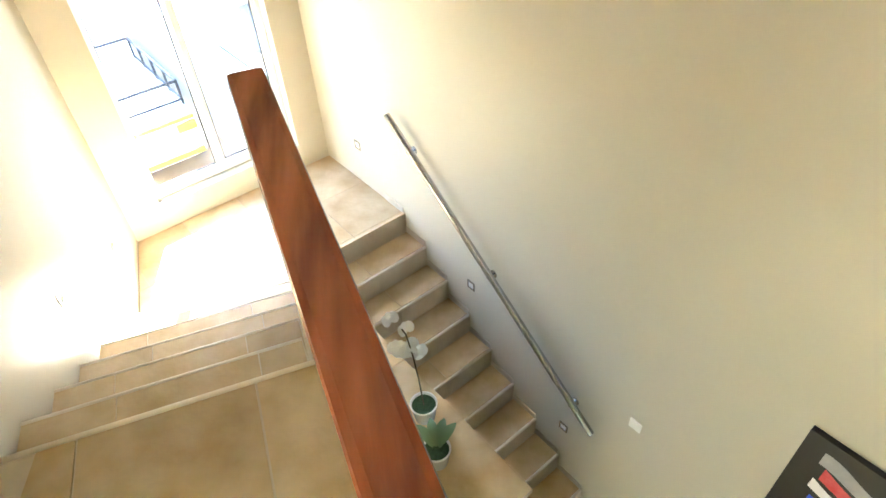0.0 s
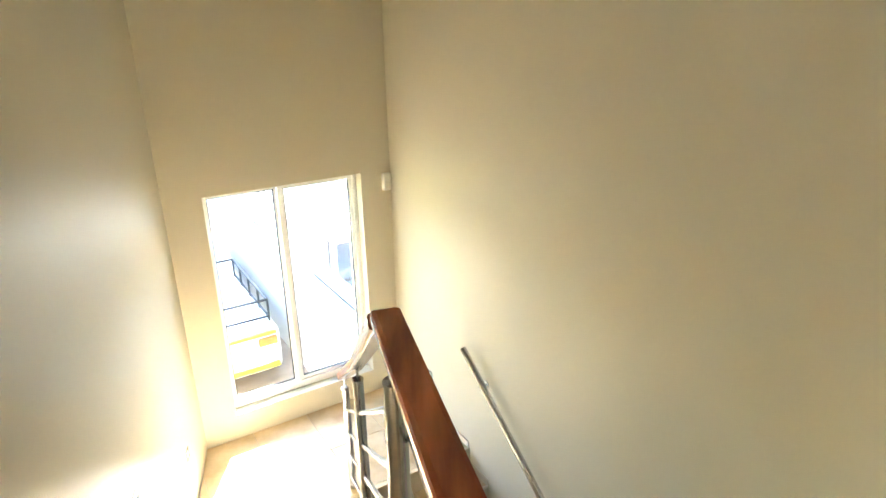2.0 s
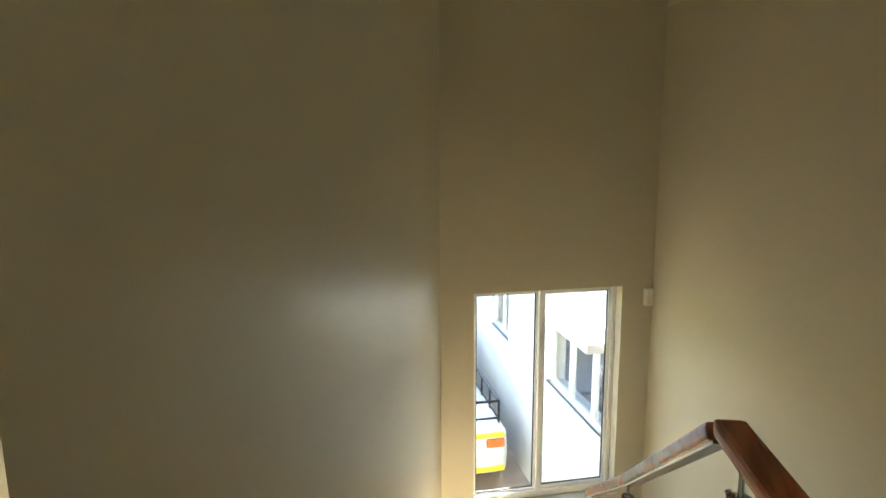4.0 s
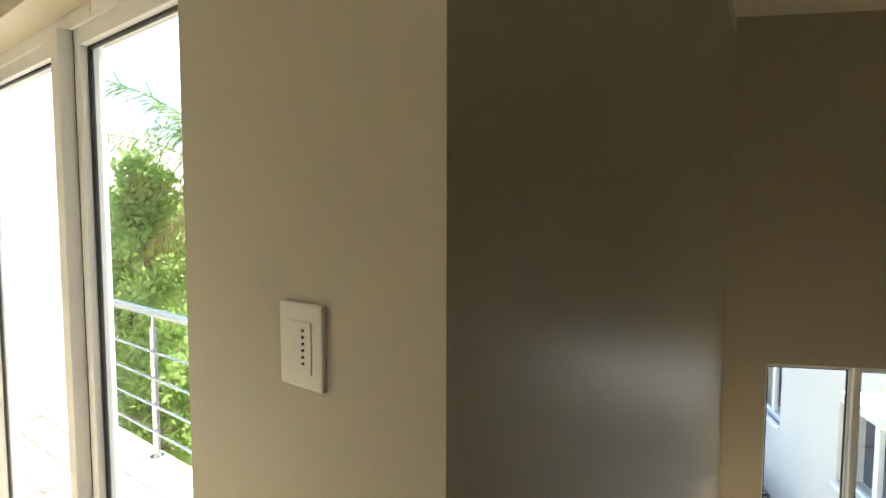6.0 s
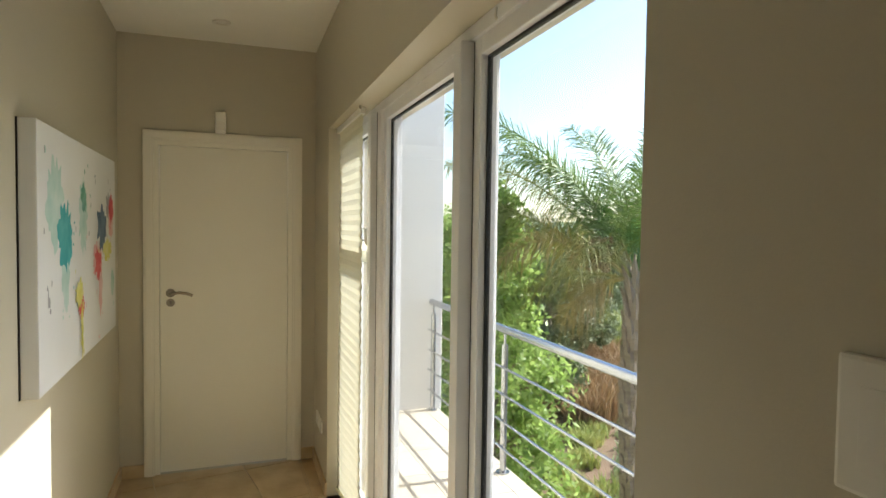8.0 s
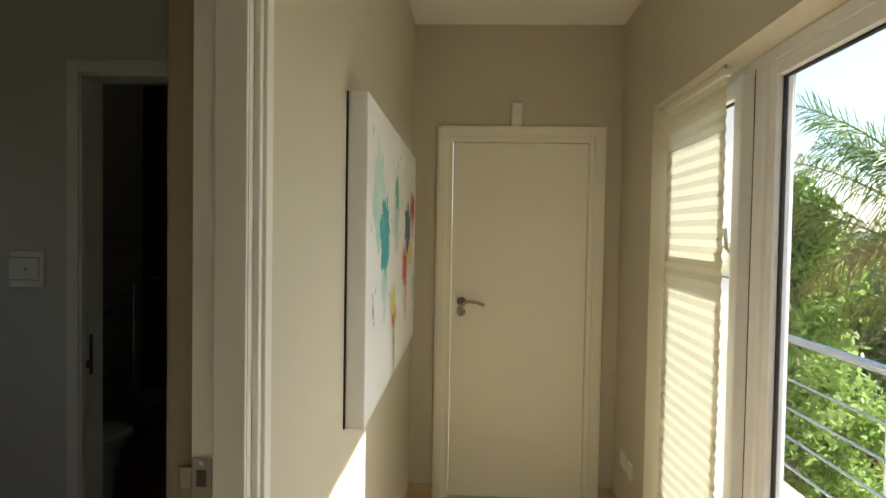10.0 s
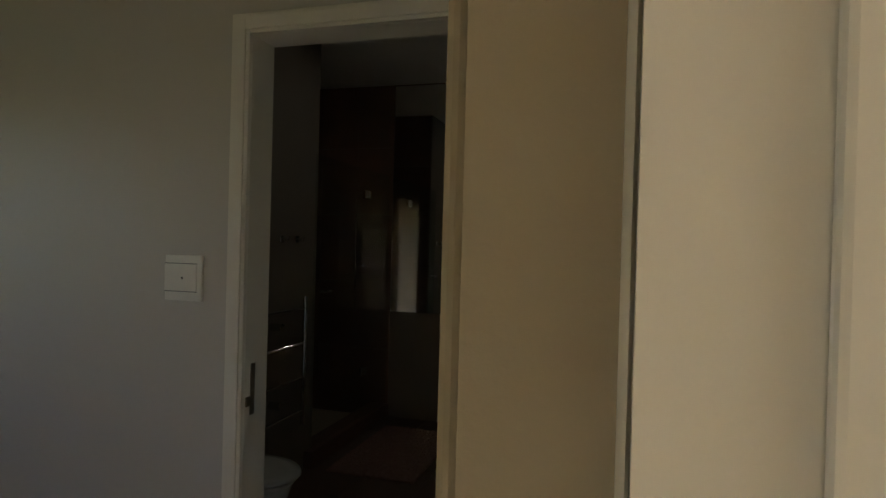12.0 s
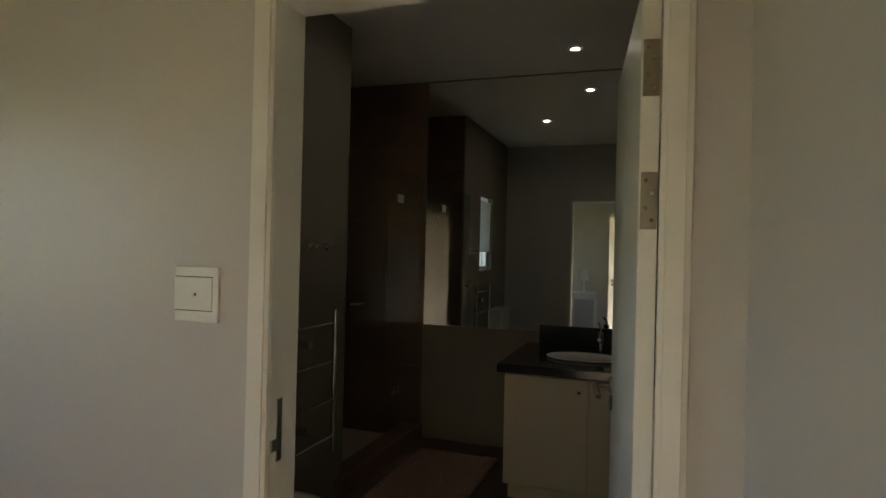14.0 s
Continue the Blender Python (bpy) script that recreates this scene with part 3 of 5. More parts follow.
door = thing("door_1", (XD, -0.05, 0.0), "closed plain white door with a steel lever", "door", kind="structure")
bm = casing_x(bmesh.new(), XD, 1, -0.461, 0.345, 2.020, 0.058, 0.016)
box(bm, XD - 0.12, XD, -0.461, -0.433, 0.0, 2.020)
box(bm, XD - 0.12, XD, 0.317, 0.345, 0.0, 2.020)
box(bm, XD - 0.12, XD, -0.433, 0.317, 1.992, 2.020)
part("door_frame", bm, DOOR_WHITE, door)
leaf = part("door_leaf", boxed(XD - 0.055, XD - 0.012, -0.430, 0.314, 0.008, 1.989, None, 0.003), DOOR_WHITE, door)
lever(leaf, (XD - 0.012, -0.372, 1.105), (1, 0, 0), (0, 1, 0))

door2 = thing("door_2", (-0.7, YB, 0.0), "white bedroom door frame with its leaf swung open", "door", kind="structure")
bm = casing_y(bmesh.new(), YS, 1, -1.14, -0.30, 2.06, 0.055, 0.010)
box(bm, -1.14, -1.125, -0.732, YS, 0.0, 2.06)
box(bm, -1.14, -1.136, YB, -0.733, 0.0, 2.06)
box(bm, -0.315, -0.30, YB, YS, 0.0, 2.06)
box(bm, -1.125, -0.315, YB, YS, 2.045, 2.06)
box(bm, -1.125, -1.119, -0.700, YS - 0.001, 0.0, 2.045, None, 0.002)
part("door_frame", bm, WHITE, door2)
# rebate and edge strip, darkened by their colour where the jamb lies in shade
part("jamb_lining", boxed(-1.1365, -1.1335, YB - 0.001, -0.735, 0.001, 2.044), SHADED_REBATE, door2, "jamb rebate with its shade put into an olive-brown colour")
part("jamb_edge", boxed(-1.182, -1.1365, YB - 0.007, YB - 0.0015, 0.001, 2.10, None, 0.002), SHADED_REBATE, door2, "edge trim in the same shaded olive-brown")
bm = boxed(-1.1255, -1.1225, -0.731, -0.703, 1.058, 1.171, None, 0.001)
box(bm, -1.1260, -1.1225, -0.749, -0.731, 1.126, 1.157, None, 0.001)
sp = part("strike_plate", bm, BRASS, door2, "satin metal strike plate")
# bolt holes are dark boxes, their shade given by colour
for z0, z1 in ((1.130, 1.154), (1.074, 1.112)):
    part("bolt_hole", boxed(-1.1230, -1.1219, -0.724, -0.710, z0, z1), DARK_INSIDE, sp, "dark bolt hole")
for z in (1.066, 1.163):
    part("screw", tubed((-1.1230, -0.717, z), (-1.1217, -0.717, z), 0.004, 10), STEEL, sp)
leaf2 = part("door_leaf", boxed(-0.352, -0.312, -1.565, YB - 0.012, 0.008, 2.04, None, 0.003), DOOR_WHITE, door2)
lever(leaf2, (-0.352, -1.50, 1.05), (-1, 0, 0), (0, 1, 0))

# bathroom door wall
BY0, BY1, BZ = -1.845, -0.935, 2.072
wall_bath = structure("wall_bath_door", grid_wall(bmesh.new(), "y", -4.7, YB, -0.2, 2.9, XB - 0.12, XB, [(BY0 - 0.02, BY1 + 0.02, 0.0, BZ + 0.02)]), PAINT_GREY, "stone grey bedroom wall around a bathroom doorway")
wall_bath_back = structure("wall_bedroom_lining", grid_wall(bmesh.new(), "x", XB, 2.4, 0.0, 2.75, YB - 0.0015, YB, [(-1.14, -0.30, 0.0, 2.06)]), PAINT_GREY, "stone grey bedroom face of the corridor wall")
door3 = thing("door_3", (XB, -1.35, 0.0), "bathroom door frame with its grey-white leaf open inwards", "door", kind="structure")
bm = casing_x(bmesh.new(), XB, 1, BY0, BY1, BZ, 0.062, 0.016)
box(bm, XB - 0.12, XB, BY0 - 0.02, BY0, 0.0, BZ)
box(bm, XB - 0.12, XB, BY1, BY1 + 0.02, 0.0, BZ)
box(bm, XB - 0.12, XB, BY0 - 0.02, BY1 + 0.02, BZ, BZ + 0.02)
part("door_frame", bm, WHITE, door3)
bm = boxed(XB - 0.05, XB - 0.03, BY0, BY0 + 0.003, 0.90, 1.06)
box(bm, XB - 0.03, XB - 0.005, BY0, BY0 + 0.005, 0.93, 0.96, None, 0.001)
part("strike_plate", bm, BRASS, door3, "satin metal strike plate")
m = pose(XB - 0.045, BY1 - 0.002, 0, 0, 0, 6.5)
leaf3 = part("door_leaf", box(bmesh.new(), -0.80, 0.0, -0.04, 0.0, 0.008, 2.02, m, 0.003), WHITE, door3)
hp = m @ Vector((-0.74, -0.04, 1.02))
lever(leaf3, hp, (m.to_3x3() @ Vector((0, -1, 0))), (m.to_3x3() @ Vector((1, 0, 0))))
for zc in (1.845, 1.565, 0.25):
    bm = box(bmesh.new(), 0.0, 0.003, -0.036, -0.002, zc - 0.06, zc + 0.06, m, 0.001)
    hin = part("hinge", bm, BRASS, door3, "satin metal butt hinge")
    bm = bmesh.new()
    for dz in (-0.042, -0.015, 0.015, 0.042):
        yy = -0.013 if dz in (-0.042, 0.015) else -0.026
        tube(bm, m @ Vector((0.003, yy, zc + dz)), m @ Vector((0.0045, yy, zc + dz)), 0.004, 10)
    part("screw", bm, STEEL, hin)

# ---- switches, sensors, lights on the walls ----
def plate(name, m, w, h, label, category, slots=0, rocker=False):
    """A wall plate; the local y axis points out of the wall, z up."""
    p = m.translation
    ob = thing(name, p, label, category)
    part("cover", box(bmesh.new(), -w / 2, w / 2, 0.0, 0.011, -h / 2, h / 2, m, 0.004), PLASTIC, ob)
    if slots:
        part("inset", box(bmesh.new(), -w * 0.27, w * 0.27, 0.011, 0.0125, -h * 0.31, h * 0.29, m, 0.0005), PLASTIC, ob)
        for i in range(slots):
            z = h * 0.19 - i * h * 0.077
            part("button", tube(bmesh.new(), m @ Vector((-w * 0.10, 0.012, z)), m @ Vector((-w * 0.10, 0.0145, z)), 0.0018, 8), DARK_PLASTIC, ob)
    if rocker:
        part("rocker", box(bmesh.new(), -w * 0.38, w * 0.49, 0.011, 0.0145, -h * 0.28, h * 0.30, m, 0.001), PLASTIC, ob)
        for z in (-0.295, 0.315):
            part("seam", box(bmesh.new(), -w * 0.38, w * 0.49, 0.011, 0.0115, h * z - 0.001, h * z + 0.001, m), DARK_PLASTIC, ob)
        part("name_strip", box(bmesh.new(), -w * 0.1, w * 0.48, 0.011, 0.0125, h * 0.375, h * 0.405, m, 0.0005), PLASTIC, ob)
        part("indicator", tube(bmesh.new(), m @ Vector((0.0, 0.013, 0.0)), m @ Vector((0.0, 0.0155, 0.0)), 0.004, 10), STEEL, ob)
    return ob


plate("blind_switch", pose(0.033, 0.385, 1.388, 0, 0, 180), 0.086, 0.108, "white blind switch with a row of dark buttons", "switch", slots=6)
plate("blind_switch", pose(-1.635, YB - 0.0015, 1.315, 0, 0, 180), 0.105, 0.150, "white blind switch on the bedroom wall", "switch", slots=6)
plate("light_switch", pose(XB, -2.071, 1.32, 0, 0, -90), 0.138, 0.145, "square white light switch beside the bathroom door", "switch", rocker=True)
plate("wall_socket", S @ pose(0, -3.12, -1.48, 0, 0, 90), 0.075, 0.075, "small white wall plate beside the lower flight", "switch")
plate("wall_socket", W @ pose(-3.165, WF, 0.33, 0, 0, 180), 0.12, 0.075, "white socket low on the corridor wall", "socket")
plate("wall_socket", W @ pose(-3.025, WF, 0.33, 0, 0, 180), 0.075, 0.075, "white cable outlet beside the blind", "socket")


def step_light(m, label):
    ob = thing("step_light", m.translation, label, "wall light", "step lights")
    bm = bmesh.new()
    for a in ((-0.035, 0.035, 0.024, 0.036), (-0.035, 0.035, -0.036, -0.024), (-0.035, -0.023, -0.024, 0.024), (0.023, 0.035, -0.024, 0.024)):
        box(bm, a[0], a[1], 0.0, 0.006, a[2], a[3], m, 0.001)
    part("bezel", bm, STEEL, ob)
    part("lens", box(bmesh.new(), -0.023, 0.023, 0.0, 0.002, -0.024, 0.024, m), PLASTIC, ob)
    return ob


for v, z in ((-0.509, -0.892), (-1.757, -1.42), (-2.66, -2.071)):
    step_light(S @ pose(0, v, z, 0, 0, 90), "square recessed step light in a steel bezel")
ld = Vector((LEFT_B[0] - LEFT_A[0], LEFT_B[1] - LEFT_A[1], 0))
la = math.degrees(math.atan2(ld.y, ld.x))
for y, z in ((2.30, -0.33), (3.22, -0.84)):
    k = (y - LEFT_A[1]) / ld.y
    step_light(pose(LEFT_A[0] + ld.x * k, y, z, 0, 0, la - 180), "square recessed step light in the stair wall")


def sensor(m, label):
    ob = thing("alarm_sensor", m.translation, label, "sensor", "alarm sensors")
    bm = box(bmesh.new(), -0.032, 0.032, 0.0, 0.045, -0.065, 0.065, m, 0.012)
    part("housing", bm, PLASTIC, ob, smooth=True)
    part("lens", box(bmesh.new(), -0.022, 0.022, 0.044, 0.048, -0.045, 0.005, m, 0.003), WHITE, ob)
    return ob


sensor(pose(XD, -0.087, 2.142, 0, 0, -90), "white alarm sensor above the corridor door")
sensor(S @ pose(-0.045, 0.0, 0.53, 0, 0, 180), "white alarm sensor in the stair corner")


def downlight(x, y, z, lit, label):
    ob = thing("ceiling_light", (x, y, z), label, "ceiling light", "downlights")
    part("trim_ring", lathe(bmesh.new(), [(0.030, 0.0), (0.048, -0.002), (0.048, -0.010), (0.038, -0.012), (0.023, -0.006), (0.023, 0.0)], (x, y, z)), WHITE, ob, smooth=True)
    part("bulb", lathe(bmesh.new(), [(0.002, -0.001), (0.022, -0.002), (0.022, -0.005), (0.002, -0.007)], (x, y, z), 16), LAMP_ON if lit else PLASTIC, ob)
    return ob


downlight(-3.26, -0.08, ZC, False, "unlit round white ceiling downlight")

# ---- handrails ----
def guard_rail():
    d = (RAIL_B - RAIL_A).normalized()
    side = Vector((-d.y, d.x, 0))
    ang = math.degrees(math.atan2(d.y, d.x))
    m = Matrix.Translation(RAIL_A) @ pose(0, 0, 0, 0, 0, ang)
    ob = thing("guard_rail", tuple(RAIL_A), "red hardwood guard rail on brushed steel posts at the stairwell", "railing")
    n = (RAIL_B - RAIL_A).length
    wood = part("handrail", box(bmesh.new(), 0.0, n, -0.031, 0.037, 1.032, 1.072, m, 0.012), WOOD, ob, "polished red hardwood handrail")
    part("rail_channel", box(bmesh.new(), 0.01, n, -0.014, 0.014, 1.015, 1.032, m), STEEL, ob)
    for s in (0.10, 0.95, 1.8):
        base = m @ Vector((s, 0, 0))
        part("post", tubed(base, base + Vector((0, 0, 0.945)), 0.024, 24), STEEL, ob, smooth=False)
        part("post_pin", tubed(base + Vector((0, 0, 0.945)), base + Vector((0, 0, 1.017)), 0.006, 10), STEEL, ob)
        part("post_cap", lathe(bmesh.new(), [(0.026, 0.0), (0.026, 0.006), (0.01, 0.010)], tuple(base + Vector((0, 0, 0.942))), 20), STEEL, ob)
    for z in (0.2, 0.4, 0.6, 0.8):
        part("bar", tubed(m @ Vector((0.02, 0.03, z)), m @ Vector((n, 0.03, z)), 0.008, 10), STEEL, ob)
    return ob


def stair_rail():
    a, b, c = Vector((1.118, 1.285, 1.030)), Vector((0.923, 2.318, 0.300)), Vector((0.695, 3.36, -0.412))
    ob = thing("stair_rail", (0.95, 2.0, -0.6), "brushed steel stair rail descending to the landing", "railing")
    for p, q in ((a, b), (b, c)):
        d = q - p
        m = Matrix.Translation(p) @ d.to_track_quat("X", "Z").to_matrix().to_4x4()
        part("handrail", box(bmesh.new(), 0.0, d.length, -0.030, 0.030, -0.020, 0.020, m, 0.009), WOOD, ob, "red hardwood stair handrail")
        part("rail_channel", box(bmesh.new(), 0.0, d.length, -0.02, 0.02, -0.028, -0.019, m), STEEL, ob)
    for p, zb in ((Vector((0.923, 2.318, 0.284)), -0.88), (Vector((0.717, 3.302, -0.405)), ZL)):
        r = 0.024
        part("post", tubed((p.x, p.y, zb), (p.x, p.y, p.z - 0.06), r, 24), STEEL, ob)
        part("post_pin", tubed((p.x, p.y, p.z - 0.06), (p.x, p.y, p.z + 0.04), 0.006, 10), STEEL, ob)
        part("post_cap", lathe(bmesh.new(), [(r + 0.002, 0.0), (r + 0.002, 0.006), (0.01, 0.010)], (p.x, p.y, p.z - 0.064), 20), STEEL, ob)
    for dz in (-0.25, -0.42, -0.59, -0.76):
        up = Vector((0, 0, dz))
        part("bar", sweep(bmesh.new(), [a + up + Vector((0.01, -0.1, 0)), a + up + Vector((0, 0.02, 0)), b + up + Vector((0, 0, 0)), c + up], 0.010, 10), STEEL, ob)
    return ob


def wall_rail():
    ob = thing("wall_handrail", (*s2(-0.06, -2.0), -1.2), "brushed steel handrail on brackets along the stair wall", "railing")
    a, b = S @ Vector((-0.06, -1.05, -0.39)), S @ Vector((-0.06, -2.90, -1.79))
    part("handrail", tubed(a, b, 0.021, 24), STEEL, ob, smooth=False)
    for k in (0.10, 0.5, 0.90):
        p = a.lerp(b, k)
        q = S @ Vector((0, (S.inverted() @ p).y, p.z - 0.06))
        part("bracket", sweep(bmesh.new(), [p + Vector((0, 0, -0.018)), p + Vector((0, 0, -0.06)), q], 0.006, 8), STEEL, ob)
        n = (S.to_3x3() @ Vector((-1, 0, 0)))
        part("rose", tubed(q, q + n * 0.006, 0.028, 20), STEEL, ob)
    return ob


guard_rail()
stair_rail()
wall_rail()

# ---- corridor things ----
def pleated_blind():
    ob = thing("pleated_blind", (-2.75, 0.545, 0.06), "cream pleated blind hanging crooked over the window sash", "blind")
    part("head_rail", boxed(-3.06, -2.385, 0.532, 0.558, 2.068, 2.096, None, 0.003), PLASTIC, ob)
    bm = bmesh.new()
    n = 78
    rows = []
    for i in range(n + 1):
        k = i / n
        z = 2.068 - k * 1.96
        sag = max(0.0, k - 0.55)
        y = 0.546 + (0.004 if i % 2 else -0.001) + 0.010 * math.sin(7 * k) * sag
        rows.append([bm.verts.new((x, y + 0.012 * sag * math.sin(9 * x), z + sag * 0.20 * (x + 3.03) / 0.63 * (1.0 if k < 1 else 0.9))) for x in (-3.04, -2.88, -2.72, -2.56, -2.395)])
    for a, b in zip(rows, rows[1:]):
        for i in range(4):
            bm.faces.new((a[i], a[i + 1], b[i + 1], b[i]))
    part("fabric", bm, BLIND, ob)
    part("bottom_rail", box(bmesh.new(), -3.04, -2.41, 0.535, 0.560, 0.085, 0.105, Matrix.Translation((-3.04, 0, 0.10)) @ pose(0, 0, 0, 0, -8, 0) @ Matrix.Translation((3.04, 0, -0.10)), 0.003), BLIND, ob)
    pts = [(-3.08, 0.525, 2.06), (-3.10, 0.522, 1.5), (-3.12, 0.52, 1.0), (-3.17, 0.515, 0.55), (-3.25, 0.51, 0.2), (-3.33, 0.505, 0.02)]
    part("cord", sweep(bmesh.new(), pts, 0.0025, 6), PLASTIC, ob)
    part("cord_hook", sweep(bmesh.new(), [(-2.40, 0.54, 2.09), (-2.39, 0.53, 2.105), (-2.37, 0.53, 2.10), (-2.36, 0.53, 2.085)], 0.005, 6), BRASS, ob)
    shift = W @ Matrix.Translation((0.275, -0.083, 0))
    for k in ob.children:
        k.data.transform(WORLD_OF[ob].inverted() @ shift @ Matrix.Translation((0, 0, -0.036)) @ WORLD_OF[ob])
    return ob


def splat(bm, x, z, rx, rz, y, seed, n=26, rough=0.35):
    rnd = random.Random(seed)
    f = [1 + rough * (rnd.random() - 0.5) * 2 * (0.4 + 0.6 * rnd.random()) for _ in range(n)]
    vs = [bm.verts.new((x + rx * f[i] * math.cos(2 * math.pi * i / n), y, z + rz * f[i] * math.sin(2 * math.pi * i / n))) for i in range(n)]
    c = bm.verts.new((x, y, z))
    for i in range(n):
        bm.faces.new((c, vs[i], vs[(i + 1) % n]))


def splash_painting():
    x0, x1, z0, z1 = -3.21, -1.80, 0.992, 1.84
    ob = thing("painting", ((x0 + x1) / 2, YS + 0.004, z0), "white canvas with teal, red and yellow paint splashes", "painting")
    yf = YS + 0.054
    part("canvas", boxed(x0, x1, YS + 0.004, yf, z0, z1, None, 0.004), CANVAS, ob)
    # dark strip drawing the shadow in the gap between canvas and wall
    part("backing", boxed(x0 - 0.003, x1 + 0.003, YS + 0.0005, YS + 0.004, z0, z1), DARK_PLASTIC, ob)
    w, h = x1 - x0, z1 - z0
    px = lambda u: x1 - u * w
    pz = lambda v: z1 - v * h
    rnd = random.Random(5)
    groups = [
        (MINT, [(0.15, 0.30, 0.075, 0.16), (0.45, 0.34, 0.05, 0.17), (0.93, 0.72, 0.03, 0.075), (0.24, 0.58, 0.04, 0.14)]),
        (TEAL, [(0.24, 0.43, 0.075, 0.13)]),
        (GREENP, [(0.46, 0.25, 0.035, 0.065)]),
        (GREYP, [(0.86, 0.28, 0.05, 0.07), (0.08, 0.67, 0.012, 0.02)]),
        (PINKP, [(0.90, 0.36, 0.05, 0.10), (0.66, 0.56, 0.075, 0.09), (0.70, 0.72, 0.03, 0.13)]),
        (REDP, [(0.90, 0.29, 0.045, 0.075), (0.66, 0.58, 0.045, 0.075), (0.42, 0.76, 0.035, 0.05)]),
        (NAVY, [(0.73, 0.39, 0.075, 0.12)]),
        (YELP, [(0.82, 0.52, 0.07, 0.06), (0.39, 0.69, 0.05, 0.06), (0.42, 0.87, 0.016, 0.12)]),
    ]
    for gi, (mat, blobs) in enumerate(groups):
        for bi, (u, v, ru, rv) in enumerate(blobs):
            bm = bmesh.new()
            splat(bm, px(u), pz(v), ru * w, rv * h, yf + 0.0006 + 0.0003 * gi, gi * 10 + bi, 40)
            part("paint_splash", bm, mat, ob)
            for _ in range(5):
                bm = bmesh.new()
                splat(bm, px(min(0.97, max(0.02, u + rnd.gauss(0, ru)))), pz(min(0.97, v + rnd.gauss(0, rv * 1.1))), rnd.uniform(0.003, 0.010), rnd.uniform(0.004, 0.014), yf + 0.0007 + 0.0003 * gi, rnd.random(), 9)
                part("paint_drop", bm, mat, ob)
    for u, v in ((0.05, 0.10), (0.04, 0.40), (0.10, 0.60), (0.07, 0.64), (0.52, 0.42), (0.55, 0.28), (0.62, 0.16), (0.35, 0.40), (0.40, 0.84), (0.41, 0.87), (0.70, 0.66)):
        bm = bmesh.new()
        splat(bm, px(u), pz(v), 0.006, 0.012, yf + 0.0034, u * 7 + v, 8)
        part("paint_drop", bm, GREYP, ob)
    return ob


def stripe_painting():
    # black framed abstract on the stair wall, local x along -v
    m = S @ pose(0, -3.80, 0, 0, 0, 90) @ Matrix.Diagonal((-1, 1, 1, 1))
    ob = thing("painting", (*s2(-0.01, -4.4), -1.7), "black framed abstract of red, white and blue waves", "painting")
    w, zt, zb = 1.25, -0.64, -1.62
    part("frame", box(bmesh.new(), 0, w, 0.0, 0.03, zb, zt, m, 0.003), BLACK_FRAME, ob)
    rnd = random.Random(3)
    cols = [GREYP, REDP, CANVAS, BLUEP, REDP, CANVAS, GREYP, BLUEP, REDP, CANVAS, REDP]
    z = zt - 0.10
    for i, mat in enumerate(cols):
        start = 0.06 + 0.10 * rnd.random()
        for j in range(4):
            bm = bmesh.new()
            s = start + j * 0.27
            e = min(w - 0.05, s + 0.285)
            top = [(s + (e - s) * k / 12, z + 0.034 * math.sin(15 * (s + (e - s) * k / 12) + 0.7 * i)) for k in range(13)]
            bot = [(x, q - 0.066 - 0.016 * math.sin(11 * x + i)) for x, q in reversed(top)]
            f = [bm.verts.new(m @ Vector((x, 0.0308 + 0.0002 * i, q))) for x, q in top + bot]
            bm.faces.new(f)
            part("paint_stroke", bm, cols[(i + j * 3) % len(cols)], ob)
        z -= 0.075
    return ob


pleated_blind()
splash_painting()
stripe_painting()


